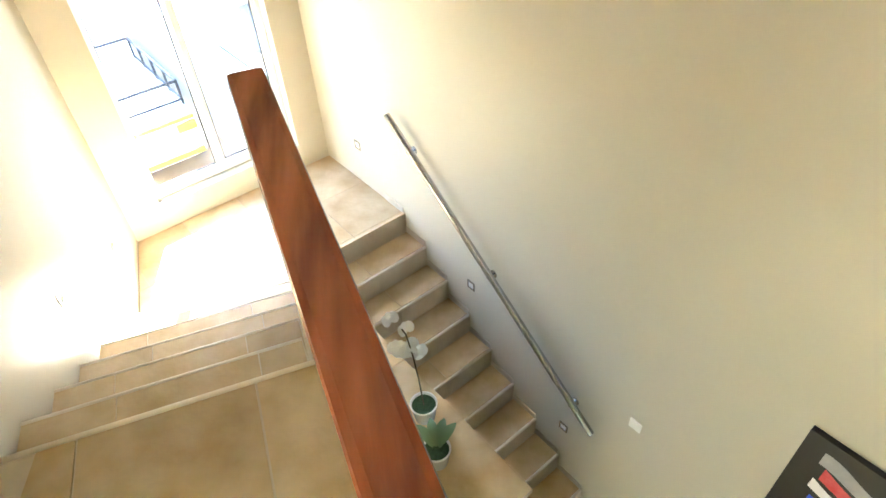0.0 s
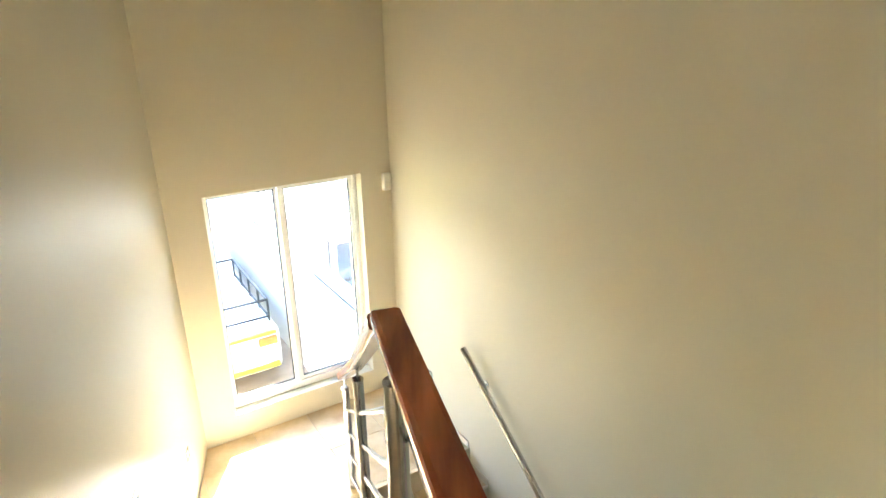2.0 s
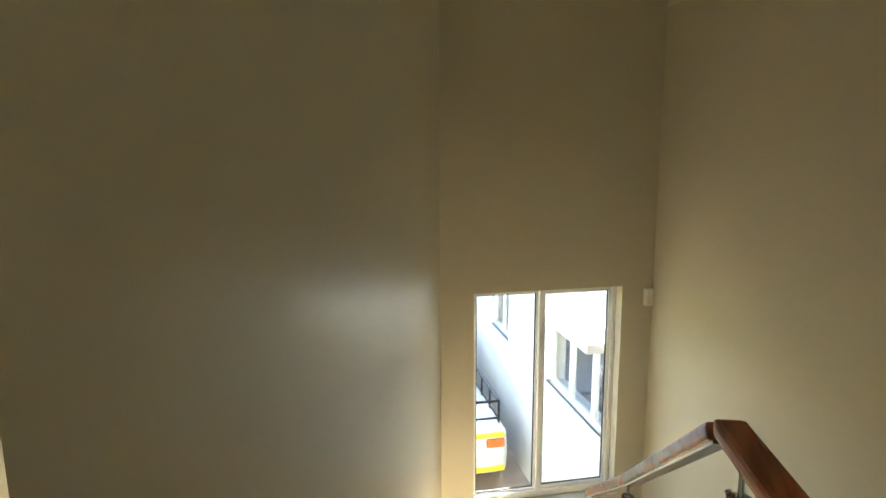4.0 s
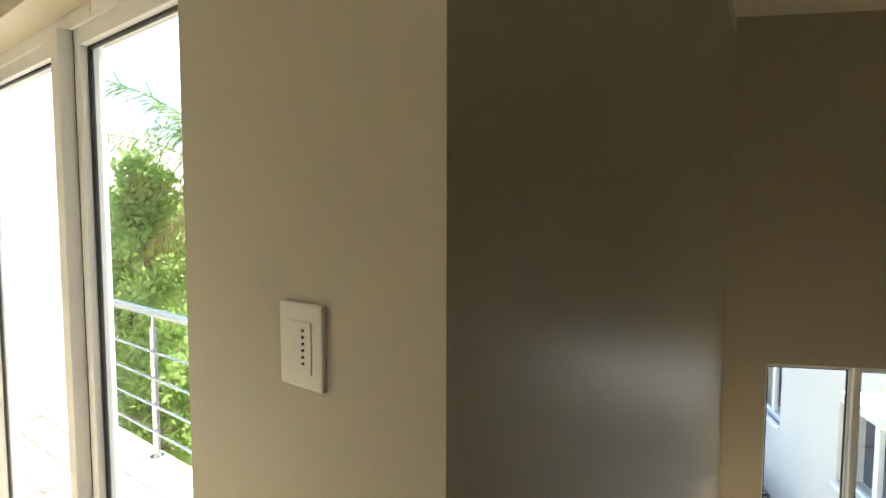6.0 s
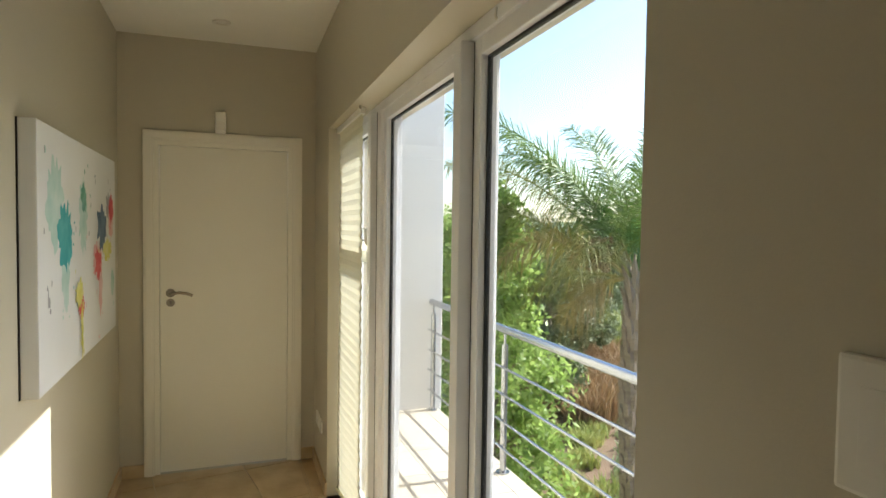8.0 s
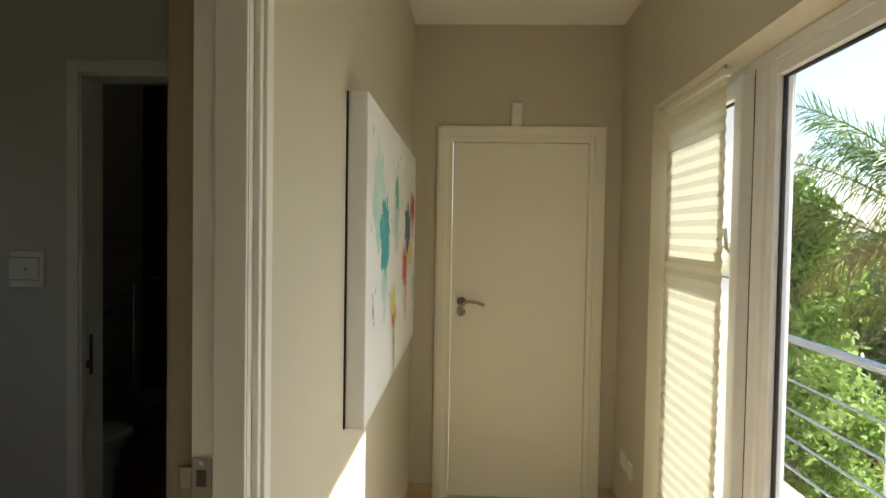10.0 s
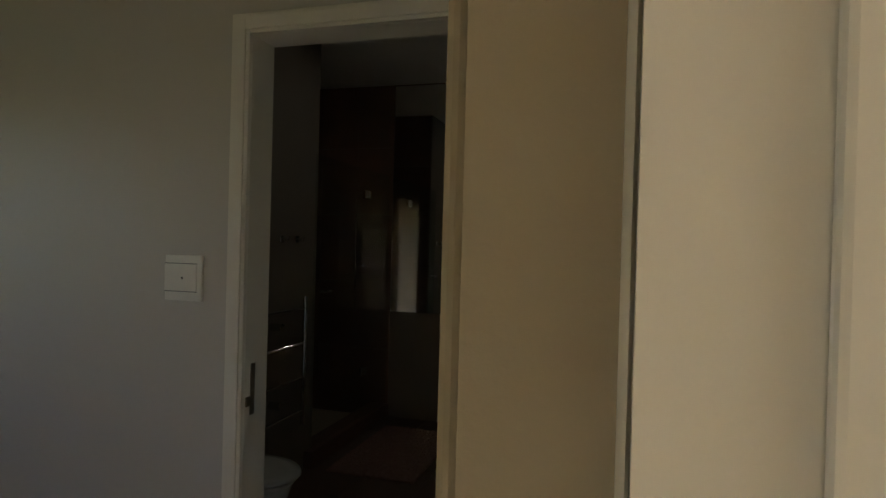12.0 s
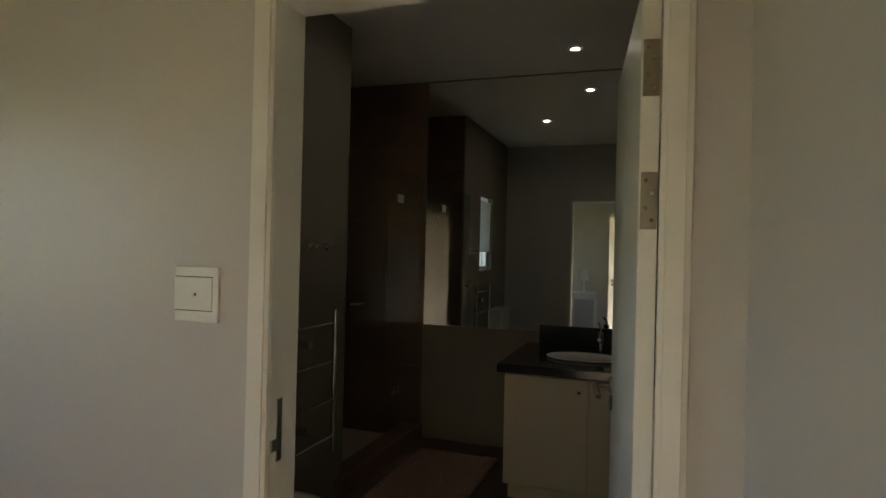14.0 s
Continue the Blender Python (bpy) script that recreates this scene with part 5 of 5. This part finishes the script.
def palm(x, y, crown_z, facing, seed=4):
    """A feather palm; facing is the bearing that its left and right are told from."""
    rnd = random.Random(seed)
    ob = thing("palm_tree", (x, y, -3.0), "feathery palm with a rough grey trunk and arching fronds", "tree")
    n = 16
    pts = [(x + 0.05 * math.sin(i * 0.5), y, -3.05 + (crown_z + 3.05) * i / n) for i in range(n + 1)]
    rad = [0.122 - 0.03 * i / n + 0.006 * (i % 2) for i in range(n + 1)]
    part("trunk", sweep(bmesh.new(), pts, rad, 14), BARK, ob, smooth=True)
    bm = bmesh.new()
    for i in range(110):
        a = i * 2.39996
        k = i / 109.0
        z = -2.6 + (crown_z + 2.5) * k
        r = 0.112 - 0.03 * k
        p = Vector((x + 0.05 * math.sin((z + 3.05) / (crown_z + 3.05) * 8) + r * math.cos(a), y + r * math.sin(a), z))
        o = Vector((math.cos(a), math.sin(a), 0))
        grow = max(0.0, k - 0.72) / 0.28
        sweep(bm, [p - Vector((0, 0, 0.08)), p + o * (0.02 + 0.05 * grow) + Vector((0, 0, 0.08 + 0.12 * grow)), p + o * (0.045 + 0.12 * grow) + Vector((0, 0, 0.13 + 0.3 * grow))], [0.05, 0.045, 0.012], 5)
    part("leaf_bases", bm, BARK, ob, "stubs of old leaf stalks")
    fronds = ((6, 93, 2.85, 0.60), (150, 84, 2.5, 0.95), (28, 80, 2.3, 0.9), (12, 72, 2.5, 0.9), (176, 78, 2.7, 1.75), (181, 57, 2.7, 0.35), (60, 88, 2.4, 0.7), (205, 70, 2.6, 1.3), (265, 60, 2.2, 1.2), (125, 80, 2.5, 0.8), (186, 36, 2.3, 0.45),
              (198, 66, 3.9, 1.35), (166, 52, 3.9, 1.25), (215, 40, 2.2, 1.7), (3, 58, 3.6, 0.75), (346, 62, 2.0, 0.9), (18, 48, 1.8, 0.8),
              (285, 72, 2.1, 1.2), (245, 42, 1.8, 1.7), (88, 52, 2.2, 1.2),
              (140, 40, 2.1, 1.4), (222, 0, 1.2, 1.2), (200, -12, 1.1, 1.0), (178, 8, 1.8, 1.2))
    for i, (az, elev, ln, droop) in enumerate(fronds):
        a = radians(facing + az)
        ang = radians(elev)
        o = Vector((math.cos(a), math.sin(a), 0))
        p = Vector((x, y, crown_z - 0.1)) + o * 0.08
        pts = [p.copy()]
        seg = 24
        for k in range(seg):
            p = p + (o * math.cos(ang) + Vector((0, 0, math.sin(ang)))) * (ln / seg)
            ang -= droop / seg * (0.4 + 1.2 * k / seg)
            pts.append(p.copy())
        dry = i in (13, 21, 22)
        mat = FROND_DRY if dry else FROND_OLD if elev < 53 else FROND
        fr = part("frond", sweep(bmesh.new(), pts, [0.020 * (1 - 0.9 * k / seg) + 0.002 for k in range(seg + 1)], 5), mat, ob)
        verts, faces = [], []
        side0 = Vector((-o.y, o.x, 0))
        count = int((105 if elev > 60 else 78) * ln)
        hang = 0.85 if elev < 60 else 0.30
        for k in range(count):
            t = 0.16 + 0.84 * (k + rnd.random() * 0.8) / count
            j = min(seg - 1, int(t * seg))
            q = pts[j].lerp(pts[j + 1], min(1.0, t * seg - j))
            tang = (pts[j + 1] - pts[j]).normalized()
            nrm = side0.cross(tang)
            sgn = 1 if k % 2 else -1
            l = (0.60 * math.sin(math.pi * (0.16 + 0.74 * t)) + 0.04) * rnd.uniform(0.75, 1.1)
            dirn = (side0 * sgn * 0.75 + tang * 0.75 + nrm * rnd.uniform(-0.75, 0.75)).normalized()
            mid = q + dirn * l * 0.5 + Vector((0, 0, -0.02 * l))
            tip = q + dirn * l * 0.9 + Vector((0, 0, -l * hang * (0.3 + 0.7 * rnd.random())))
            wv = tang * rnd.uniform(0.005, 0.008)
            b = len(verts)
            verts += [q - wv, q + wv, mid + wv * 1.2, mid - wv * 1.2, tip]
            faces += [(b, b + 1, b + 2, b + 3), (b + 3, b + 2, b + 4)]
        me = bpy.data.meshes.new("leaflets")
        me.from_pydata([tuple(v) for v in verts], [], faces)
        link_part("leaflets", me, mat, fr)
    bm = bmesh.new()
    o = Vector((math.cos(radians(facing + 205)), math.sin(radians(facing + 205)), 0))
    for _ in range(150):
        a, r = rnd.uniform(0, 6.28), 0.17 * math.sqrt(rnd.random())
        ball(bm, Vector((x + r * math.cos(a), y + r * math.sin(a), crown_z + rnd.uniform(0.0, 0.45))) + o * 0.5, 0.026, (1, 1, 1), 1)
    sweep(bm, [Vector((x, y, crown_z)), Vector((x, y, crown_z + 0.5)) + o * 0.25, Vector((x, y, crown_z + 0.4)) + o * 0.5], 0.015, 5)
    part("seed_cluster", bm, REED_BROWN, ob, "drooping brown seed cluster")
    return ob


def blades(name, spots, per, h, mat, seed, label, wide=0.012):
    """Clumps of grass blades, too many to count."""
    rnd = np.random.default_rng(seed)
    verts, faces = [], []
    for (x, y, z, r) in spots:
        for _ in range(per):
            a, q = rnd.uniform(0, 6.28), r * math.sqrt(rnd.random())
            px, py = x + q * math.cos(a), y + q * math.sin(a)
            hh = h * rnd.uniform(0.6, 1.2)
            lean = rnd.normal(0, 0.30, 2) * hh
            wd = wide * (1 + 0.5 * rnd.random())
            b = len(verts)
            ca, sa = math.cos(a * 3) * wd, math.sin(a * 3) * wd
            verts += [(px - ca, py - sa, z), (px + ca, py + sa, z), (px + lean[0] * 0.4 + ca, py + lean[1] * 0.4 + sa, z + hh * 0.6), (px + lean[0] * 0.4 - ca, py + lean[1] * 0.4 - sa, z + hh * 0.6), (px + lean[0] * 1.2, py + lean[1] * 1.2, z + hh)]
            faces += [(b, b + 1, b + 2, b + 3), (b + 3, b + 2, b + 4)]
    me = bpy.data.meshes.new(name)
    me.from_pydata(verts, [], faces)
    ob = new(name, me)
    me.materials.append(mat)
    return tagged(ob, label, "grass", kind="stuff")


EYE = Vector((0.1, -0.15, -3.0))


def at_bearing(yaw, dist):
    a = radians(yaw)
    return (EYE.x - math.sin(a) * dist, EYE.y + math.cos(a) * dist)


palm(*at_bearing(51.2, 8.6), 0.95, 51.2)
garden_tree("leafy_tree", *at_bearing(64.3, 9.0), 5.15, 2.0, 13600, 0.062, LEAF, 11, "tall bright green leafy tree beyond the balcony", low=0.1, taper=True)
garden_tree("leafy_tree", *at_bearing(68.0, 10.5), 4.6, 2.4, 12800, 0.062, LEAF, 12, "bright green leafy tree beside the balcony", low=0.1, taper=True)
garden_tree("leafy_tree", *at_bearing(62.6, 11.0), 4.5, 1.3, 14400, 0.062, LEAF, 13, "bright green leafy tree behind the tall one", low=0.1, taper=True)
for i, (yw, d, h, w) in enumerate(((57.8, 20.5, 3.3, 3.2), (61.0, 24.0, 4.5, 5.0), (56.0, 29.0, 4.5, 5.5), (52.6, 31, 3.4, 4.0), (45.0, 33, 1.3, 3.4), (59.3, 15.5, 3.5, 2.6), (57.0, 17.5, 3.2, 2.6))):
    garden_tree("shrub", *at_bearing(yw, d), h, w, 12000, 0.07, LEAF_DARK, 30 + i, "dark green garden shrub with dry twigs", "shrub", low=0.06)
for i, (yw, d, h, w) in enumerate(((46.9, 46.0, 2.7, 3.4), (43.0, 44.0, 3.0, 5.0), (37.0, 44.0, 3.2, 4.6))):
    garden_tree("small_tree", *at_bearing(yw, d), h, w, 4200, 0.15, LEAF_DARK, 50 + i, "small rounded tree on the far lawn", "tree", low=0.5)
far = []
rnd = random.Random(21)
for i in range(70):
    x, y = at_bearing(rnd.uniform(20, 85), rnd.uniform(120, 260))
    far.append((x, y, -2.2 + rnd.random() * 1.4, rnd.uniform(3.0, 6.5)))
me = leaf_cloud(far, 16000, 0.9, 77, 0.2)
ob = new("far_woods", me)
me.materials.append(LEAF_DARK)
tagged(ob, "dark woods along the far edge of the fields", "woods", kind="stuff")
bm = bmesh.new()
for i in range(12):
    x, y = at_bearing(10 + i * 8, 900)
    ball(bm, (x, y, -20), 90, (1.6, 1.6, 0.32 + 0.06 * math.sin(i * 2.1)), 3)
solid("backdrop_hills", bm, LEAF_DARK, "low hazy hills on the horizon", kind="structure", smooth=True)

rnd = random.Random(8)
spots = [(*at_bearing(rnd.uniform(28, 63), rnd.uniform(21.5, 30.0)), -3.0, 0.6) for _ in range(330)]
blades("reeds", spots, 75, 1.15, REED, 3, "tall yellow-green ornamental reeds", 0.022)
spots = [(*at_bearing(rnd.uniform(50.5, 62), rnd.uniform(13.5, 20.5)), -3.0, 0.4) for _ in range(70)]
spots += [(*at_bearing(rnd.uniform(33, 50), rnd.uniform(20.8, 22.5)), -3.0, 0.3) for _ in range(10)]
blades("rust_grass", spots, 110, 0.9, REED_BROWN, 4, "rust-brown ornamental grass clumps", 0.015)
spots = [(*at_bearing(rnd.uniform(47, 66), rnd.uniform(4.5, 14.0)), -3.0, 0.28) for _ in range(110)]
blades("ground_cover", [(*at_bearing(rnd.uniform(36, 52), rnd.uniform(7.5, 14.5)), -3.0, 0.35) for _ in range(330)], 60, 0.17, SAGE, 6, "grey-green tufted ground cover below the balcony", 0.02)
blades("low_grass", spots, 100, 0.30, REED, 5, "pale green low grass clumps under the palm")
bm = bmesh.new()
prism(bm, [at_bearing(66, 5.0), at_bearing(50, 7.4), at_bearing(50.5, 20.0), at_bearing(66, 20.0)], -3.0, -2.985)
solid("garden_bed", bm, SOIL, "bare brown soil of the planting bed", kind="structure")
bm = bmesh.new()
prism(bm, [at_bearing(30, 62), at_bearing(44, 58), at_bearing(44, 60), at_bearing(30, 64.5)], -3.0, -2.98)
solid("garden_path", bm, DECK, "pale path across the lawn", kind="structure")

# ---- the yard seen through the stair window ----
U_B = 0.25
holes = [(1.00, 2.77, -1.24, -0.30), (4.35, 5.3, -1.25, 0.2)]
wing = thing("house_wing", (*s2(U_B, 3), GROUND_OUT), "white plastered house wing with white framed windows", "building")
part("wall", grid_wall(bmesh.new(), "y", 0.21, 13.0, GROUND_OUT, 0.32, U_B, U_B + 0.25, holes, S), WING_PLASTER, wing)
# added dark sheet that gives the room behind the windows its shade
part("inner_wall", grid_wall(bmesh.new(), "y", 0.3, 12.5, GROUND_OUT, 0.3, U_B + 0.9, U_B + 1.0, (), S), DARK_INSIDE, wing)
part("canopy", box(bmesh.new(), -0.40, U_B, 0.21, 1.28, 0.03, 0.11, S, 0.006), WING_PLASTER, wing, "white plastered canopy slab")
part("roof", box(bmesh.new(), U_B, U_B + 4, 0.21, 13.0, 0.32, 0.42, S), PLASTER, wing)
mv = S @ pose(0, 0, 0, 0, 0, 90)
for v0, v1, z0, z1, n in ((1.00, 2.77, -1.24, -0.30, 3), (4.35, 5.3, -1.25, 0.2, 2)):
    w = part("window", box(bmesh.new(), v0, v1, -U_B - 0.03, -U_B + 0.05, z0 - 0.05, z0 - 0.0, mv, 0.004), PLASTER, wing, "white framed side window")
    step = (v1 - v0) / n
    for i in range(n):
        a, b = v0 + step * i, v0 + step * (i + 1)
        bm = bmesh.new()
        for q in ((a, a + 0.04, z0, z1), (b - 0.04, b, z0, z1), (a + 0.04, b - 0.04, z0, z0 + 0.04), (a + 0.04, b - 0.04, z1 - 0.04, z1)):
            box(bm, q[0], q[1], -U_B - 0.12, -U_B - 0.07, q[2], q[3], mv, 0.003)
        part("sash", bm, ALU_WHITE, w)
        g = part("pane", box(bmesh.new(), a + 0.04, b - 0.04, -U_B - 0.098, -U_B - 0.092, z0 + 0.04, z1 - 0.04, mv), PANE, w)
        g.visible_shadow = False
pipe = thing("vent_pipe", (*s2(U_B - 0.03, 2.0), GROUND_OUT), "short white pipe on the outside wall", "pipe")
part("pipe", tubed(S @ Vector((U_B - 0.035, 2.15, GROUND_OUT)), S @ Vector((U_B - 0.035, 2.15, -2.35)), 0.025, 14), PLASTER, pipe)
structure("wall_yard", grid_wall(bmesh.new(), "x", -4.2, U_B, GROUND_OUT, -0.9, 13.0, 13.2, (), S), PLASTER, "white yard wall behind the car")


def parked_car():
    """A white pickup with a covered load bed; local frame: u across, v towards its nose."""
    gz = GROUND_OUT
    m = S @ pose(-0.90, 3.15, gz)
    ob = thing("car", tuple(m.translation), "white pickup with yellow tape and a black load rail", "car")
    prof = [(0.0, 0.30), (-0.03, 0.52), (0.0, 0.78), (0.08, 0.86), (2.1, 0.88), (2.2, 1.05), (2.45, 1.42), (3.1, 1.45), (3.55, 1.02), (4.4, 0.90), (4.55, 0.62), (4.5, 0.30)]
    bm = bmesh.new()
    rows = []
    for x, shr in ((-0.80, 0.10), (-0.74, 0.03), (-0.6, 0.0), (0.6, 0.0), (0.74, 0.03), (0.80, 0.10)):
        rows.append([bm.verts.new(m @ Vector((x * (1 - 0.14 * max(0, z - 0.95)), v + shr * (1 if v < 1 else -1 if v > 3 else 0), z - (shr * 0.5 if z > 0.8 else 0)))) for v, z in prof])
    n = len(prof)
    for a, b in zip(rows, rows[1:]):
        for i in range(n):
            bm.faces.new((a[i], a[(i + 1) % n], b[(i + 1) % n], b[i]))
    bm.faces.new(list(reversed(rows[0])))
    bm.faces.new(rows[-1])
    bmesh.ops.recalc_face_normals(bm, faces=bm.faces)
    body = part("body", bm, CAR_WHITE, ob, smooth=False)
    for x in (-0.62, 0.62):
        part("tail_light", box(bmesh.new(), x - 0.12, x + 0.12, -0.035, 0.02, 0.66, 0.77, m, 0.012), TAIL, body, "amber and red tail light")
    part("tape_strip", box(bmesh.new(), -0.74, 0.74, -0.022, 0.03, 0.80, 0.845, m), YELLOW, body, "yellow reflective tape")
    part("tape_strip", box(bmesh.new(), -0.74, 0.74, -0.034, 0.02, 0.33, 0.39, m), YELLOW, body, "yellow reflective tape")
    part("number_plate", box(bmesh.new(), -0.26, 0.26, -0.036, 0.0, 0.56, 0.67, m, 0.002), CAR_WHITE, body, "white number plate")
    cu = bpy.data.curves.new("plate_text", "FONT")
    cu.body, cu.size, cu.extrude, cu.align_x = "HGP", 0.085, 0.0005, "RIGHT"
    t = new("plate_text", cu)
    t.matrix_basis = m @ pose(0.24, -0.0375, 0.585, 90, 0, 0)
    bpy.context.view_layer.update()
    me = bpy.data.meshes.new_from_object(t.evaluated_get(bpy.context.evaluated_depsgraph_get()))
    me.transform(t.matrix_basis)
    bpy.data.objects.remove(t)
    link_part("plate_letters", me, GREYP, body)
    for x in (-0.72, 0.72):
        for v in (0.75, 3.2):
            w = part("wheel", tube(bmesh.new(), m @ Vector((x - 0.09, v, 0.30)), m @ Vector((x + 0.09, v, 0.30)), 0.30, 28), RUBBER, ob)
            part("rim", tube(bmesh.new(), m @ Vector((x - 0.095, v, 0.30)), m @ Vector((x + 0.095, v, 0.30)), 0.18, 20), STEEL, w)
    rack = part("load_rail", bmesh.new(), BLACK_METAL, ob, "black steel load rail")
    bm = bmesh.new()
    z0, z1 = 0.86, 1.15
    for x in (-0.75, 0.75):
        tube(bm, m @ Vector((x, 0.30, z1)), m @ Vector((x, 2.05, z1)), 0.019, 8)
        tube(bm, m @ Vector((x, 0.30, z0 + 0.04)), m @ Vector((x, 2.05, z0 + 0.04)), 0.016, 8)
        for v in (0.30, 0.75, 1.2, 1.65, 2.05):
            tube(bm, m @ Vector((x, v, z0 - 0.03)), m @ Vector((x, v, z1)), 0.016, 8)
    for v in (0.30, 2.05):
        tube(bm, m @ Vector((-0.75, v, z1)), m @ Vector((0.75, v, z1)), 0.019, 8)
    for v in (0.30,):
        tube(bm, m @ Vector((-0.75, v, z0 + 0.05)), m @ Vector((0.75, v, z0 + 0.05)), 0.016, 8)
    bm.transform(WORLD_OF[ob].inverted())
    bm.to_mesh(rack.data)
    bm.free()
    return ob


parked_car()

# ---- single tiles of the floors ----
lay_tiles(floor_hall, [(0.262, YS), (1.545, YS), (1.134, 1.262), l2(1.0, -0.022), l2(0.0, -0.022), LEFT_A], -0.006, (0.515, 0.515), LTURN, TILE, origin=l2(0.265, -0.02), gap=0.007)
lay_tiles(floor_hall, [(XD, YS), (0.262, YS), (0.262, 0.385), (XD, 0.385)], -0.006, (0.515, 0.515), LTURN, TILE, origin=l2(0.265, -0.02), gap=0.007)
lay_tiles(floor_hall, [(XD, 0.388), (-0.275, 0.388), w2(0.0, 0.512), w2(-3.39, 0.512)], -0.006, (0.515, 0.4), 0, TILE)
lay_tiles(landing, [pl[0], pl[1], pl[2], pl[4], pl[5]], ZL - 0.006, (0.42, 0.50), SKEW, TILE, origin=s2(0, -0.505))
lay_tiles(landing, [pl[2], pl[3], pl[4]], ZL - 0.006, (0.42, 0.50), SKEW, TILE, origin=s2(0, -0.505))
lay_tiles(floor_bath, [(BXW, -2.72), (XB, -2.72), (XB, YB), (BXW, YB)], -0.006, (0.40, 0.40), 0, BATH_FLOOR, origin=(BXW, BYL))
lay_tiles(balcony, [(-4.56, 0.74), (-0.05, 0.74), (-0.05, 1.66), (-4.56, 1.66)], -0.036, (0.40, 0.40), 0, DECK, origin=(-0.05, 0.74))
shower_walls = thing("shower_tiling", (-5.1, -3.2, 0.0), "rust-brown wall tiles of the shower recess", "tiling")
for i in range(5):
    for j in range(3):
        z0, z1 = 0.56 * i, min(BZC, 0.56 * (i + 1)) - 0.004
        y0 = -3.6 + 0.335 * j
        part("tile", boxed(BXW + 0.0005, BXW + 0.007, y0 + 0.002, min(y0 + 0.333, -2.608), z0, z1), BROWN_TILE, shower_walls)
        x0 = BXW + 0.436 * j
        part("tile", boxed(x0 + 0.009, x0 + 0.436, -3.6, -3.593, z0, z1), BROWN_TILE, shower_walls)
    part("tile", boxed(-4.557, -4.5505, BYL - 0.9, BYL - 0.01, 0.56 * i, min(BZC, 0.56 * (i + 1)) - 0.004), BROWN_TILE, shower_walls)
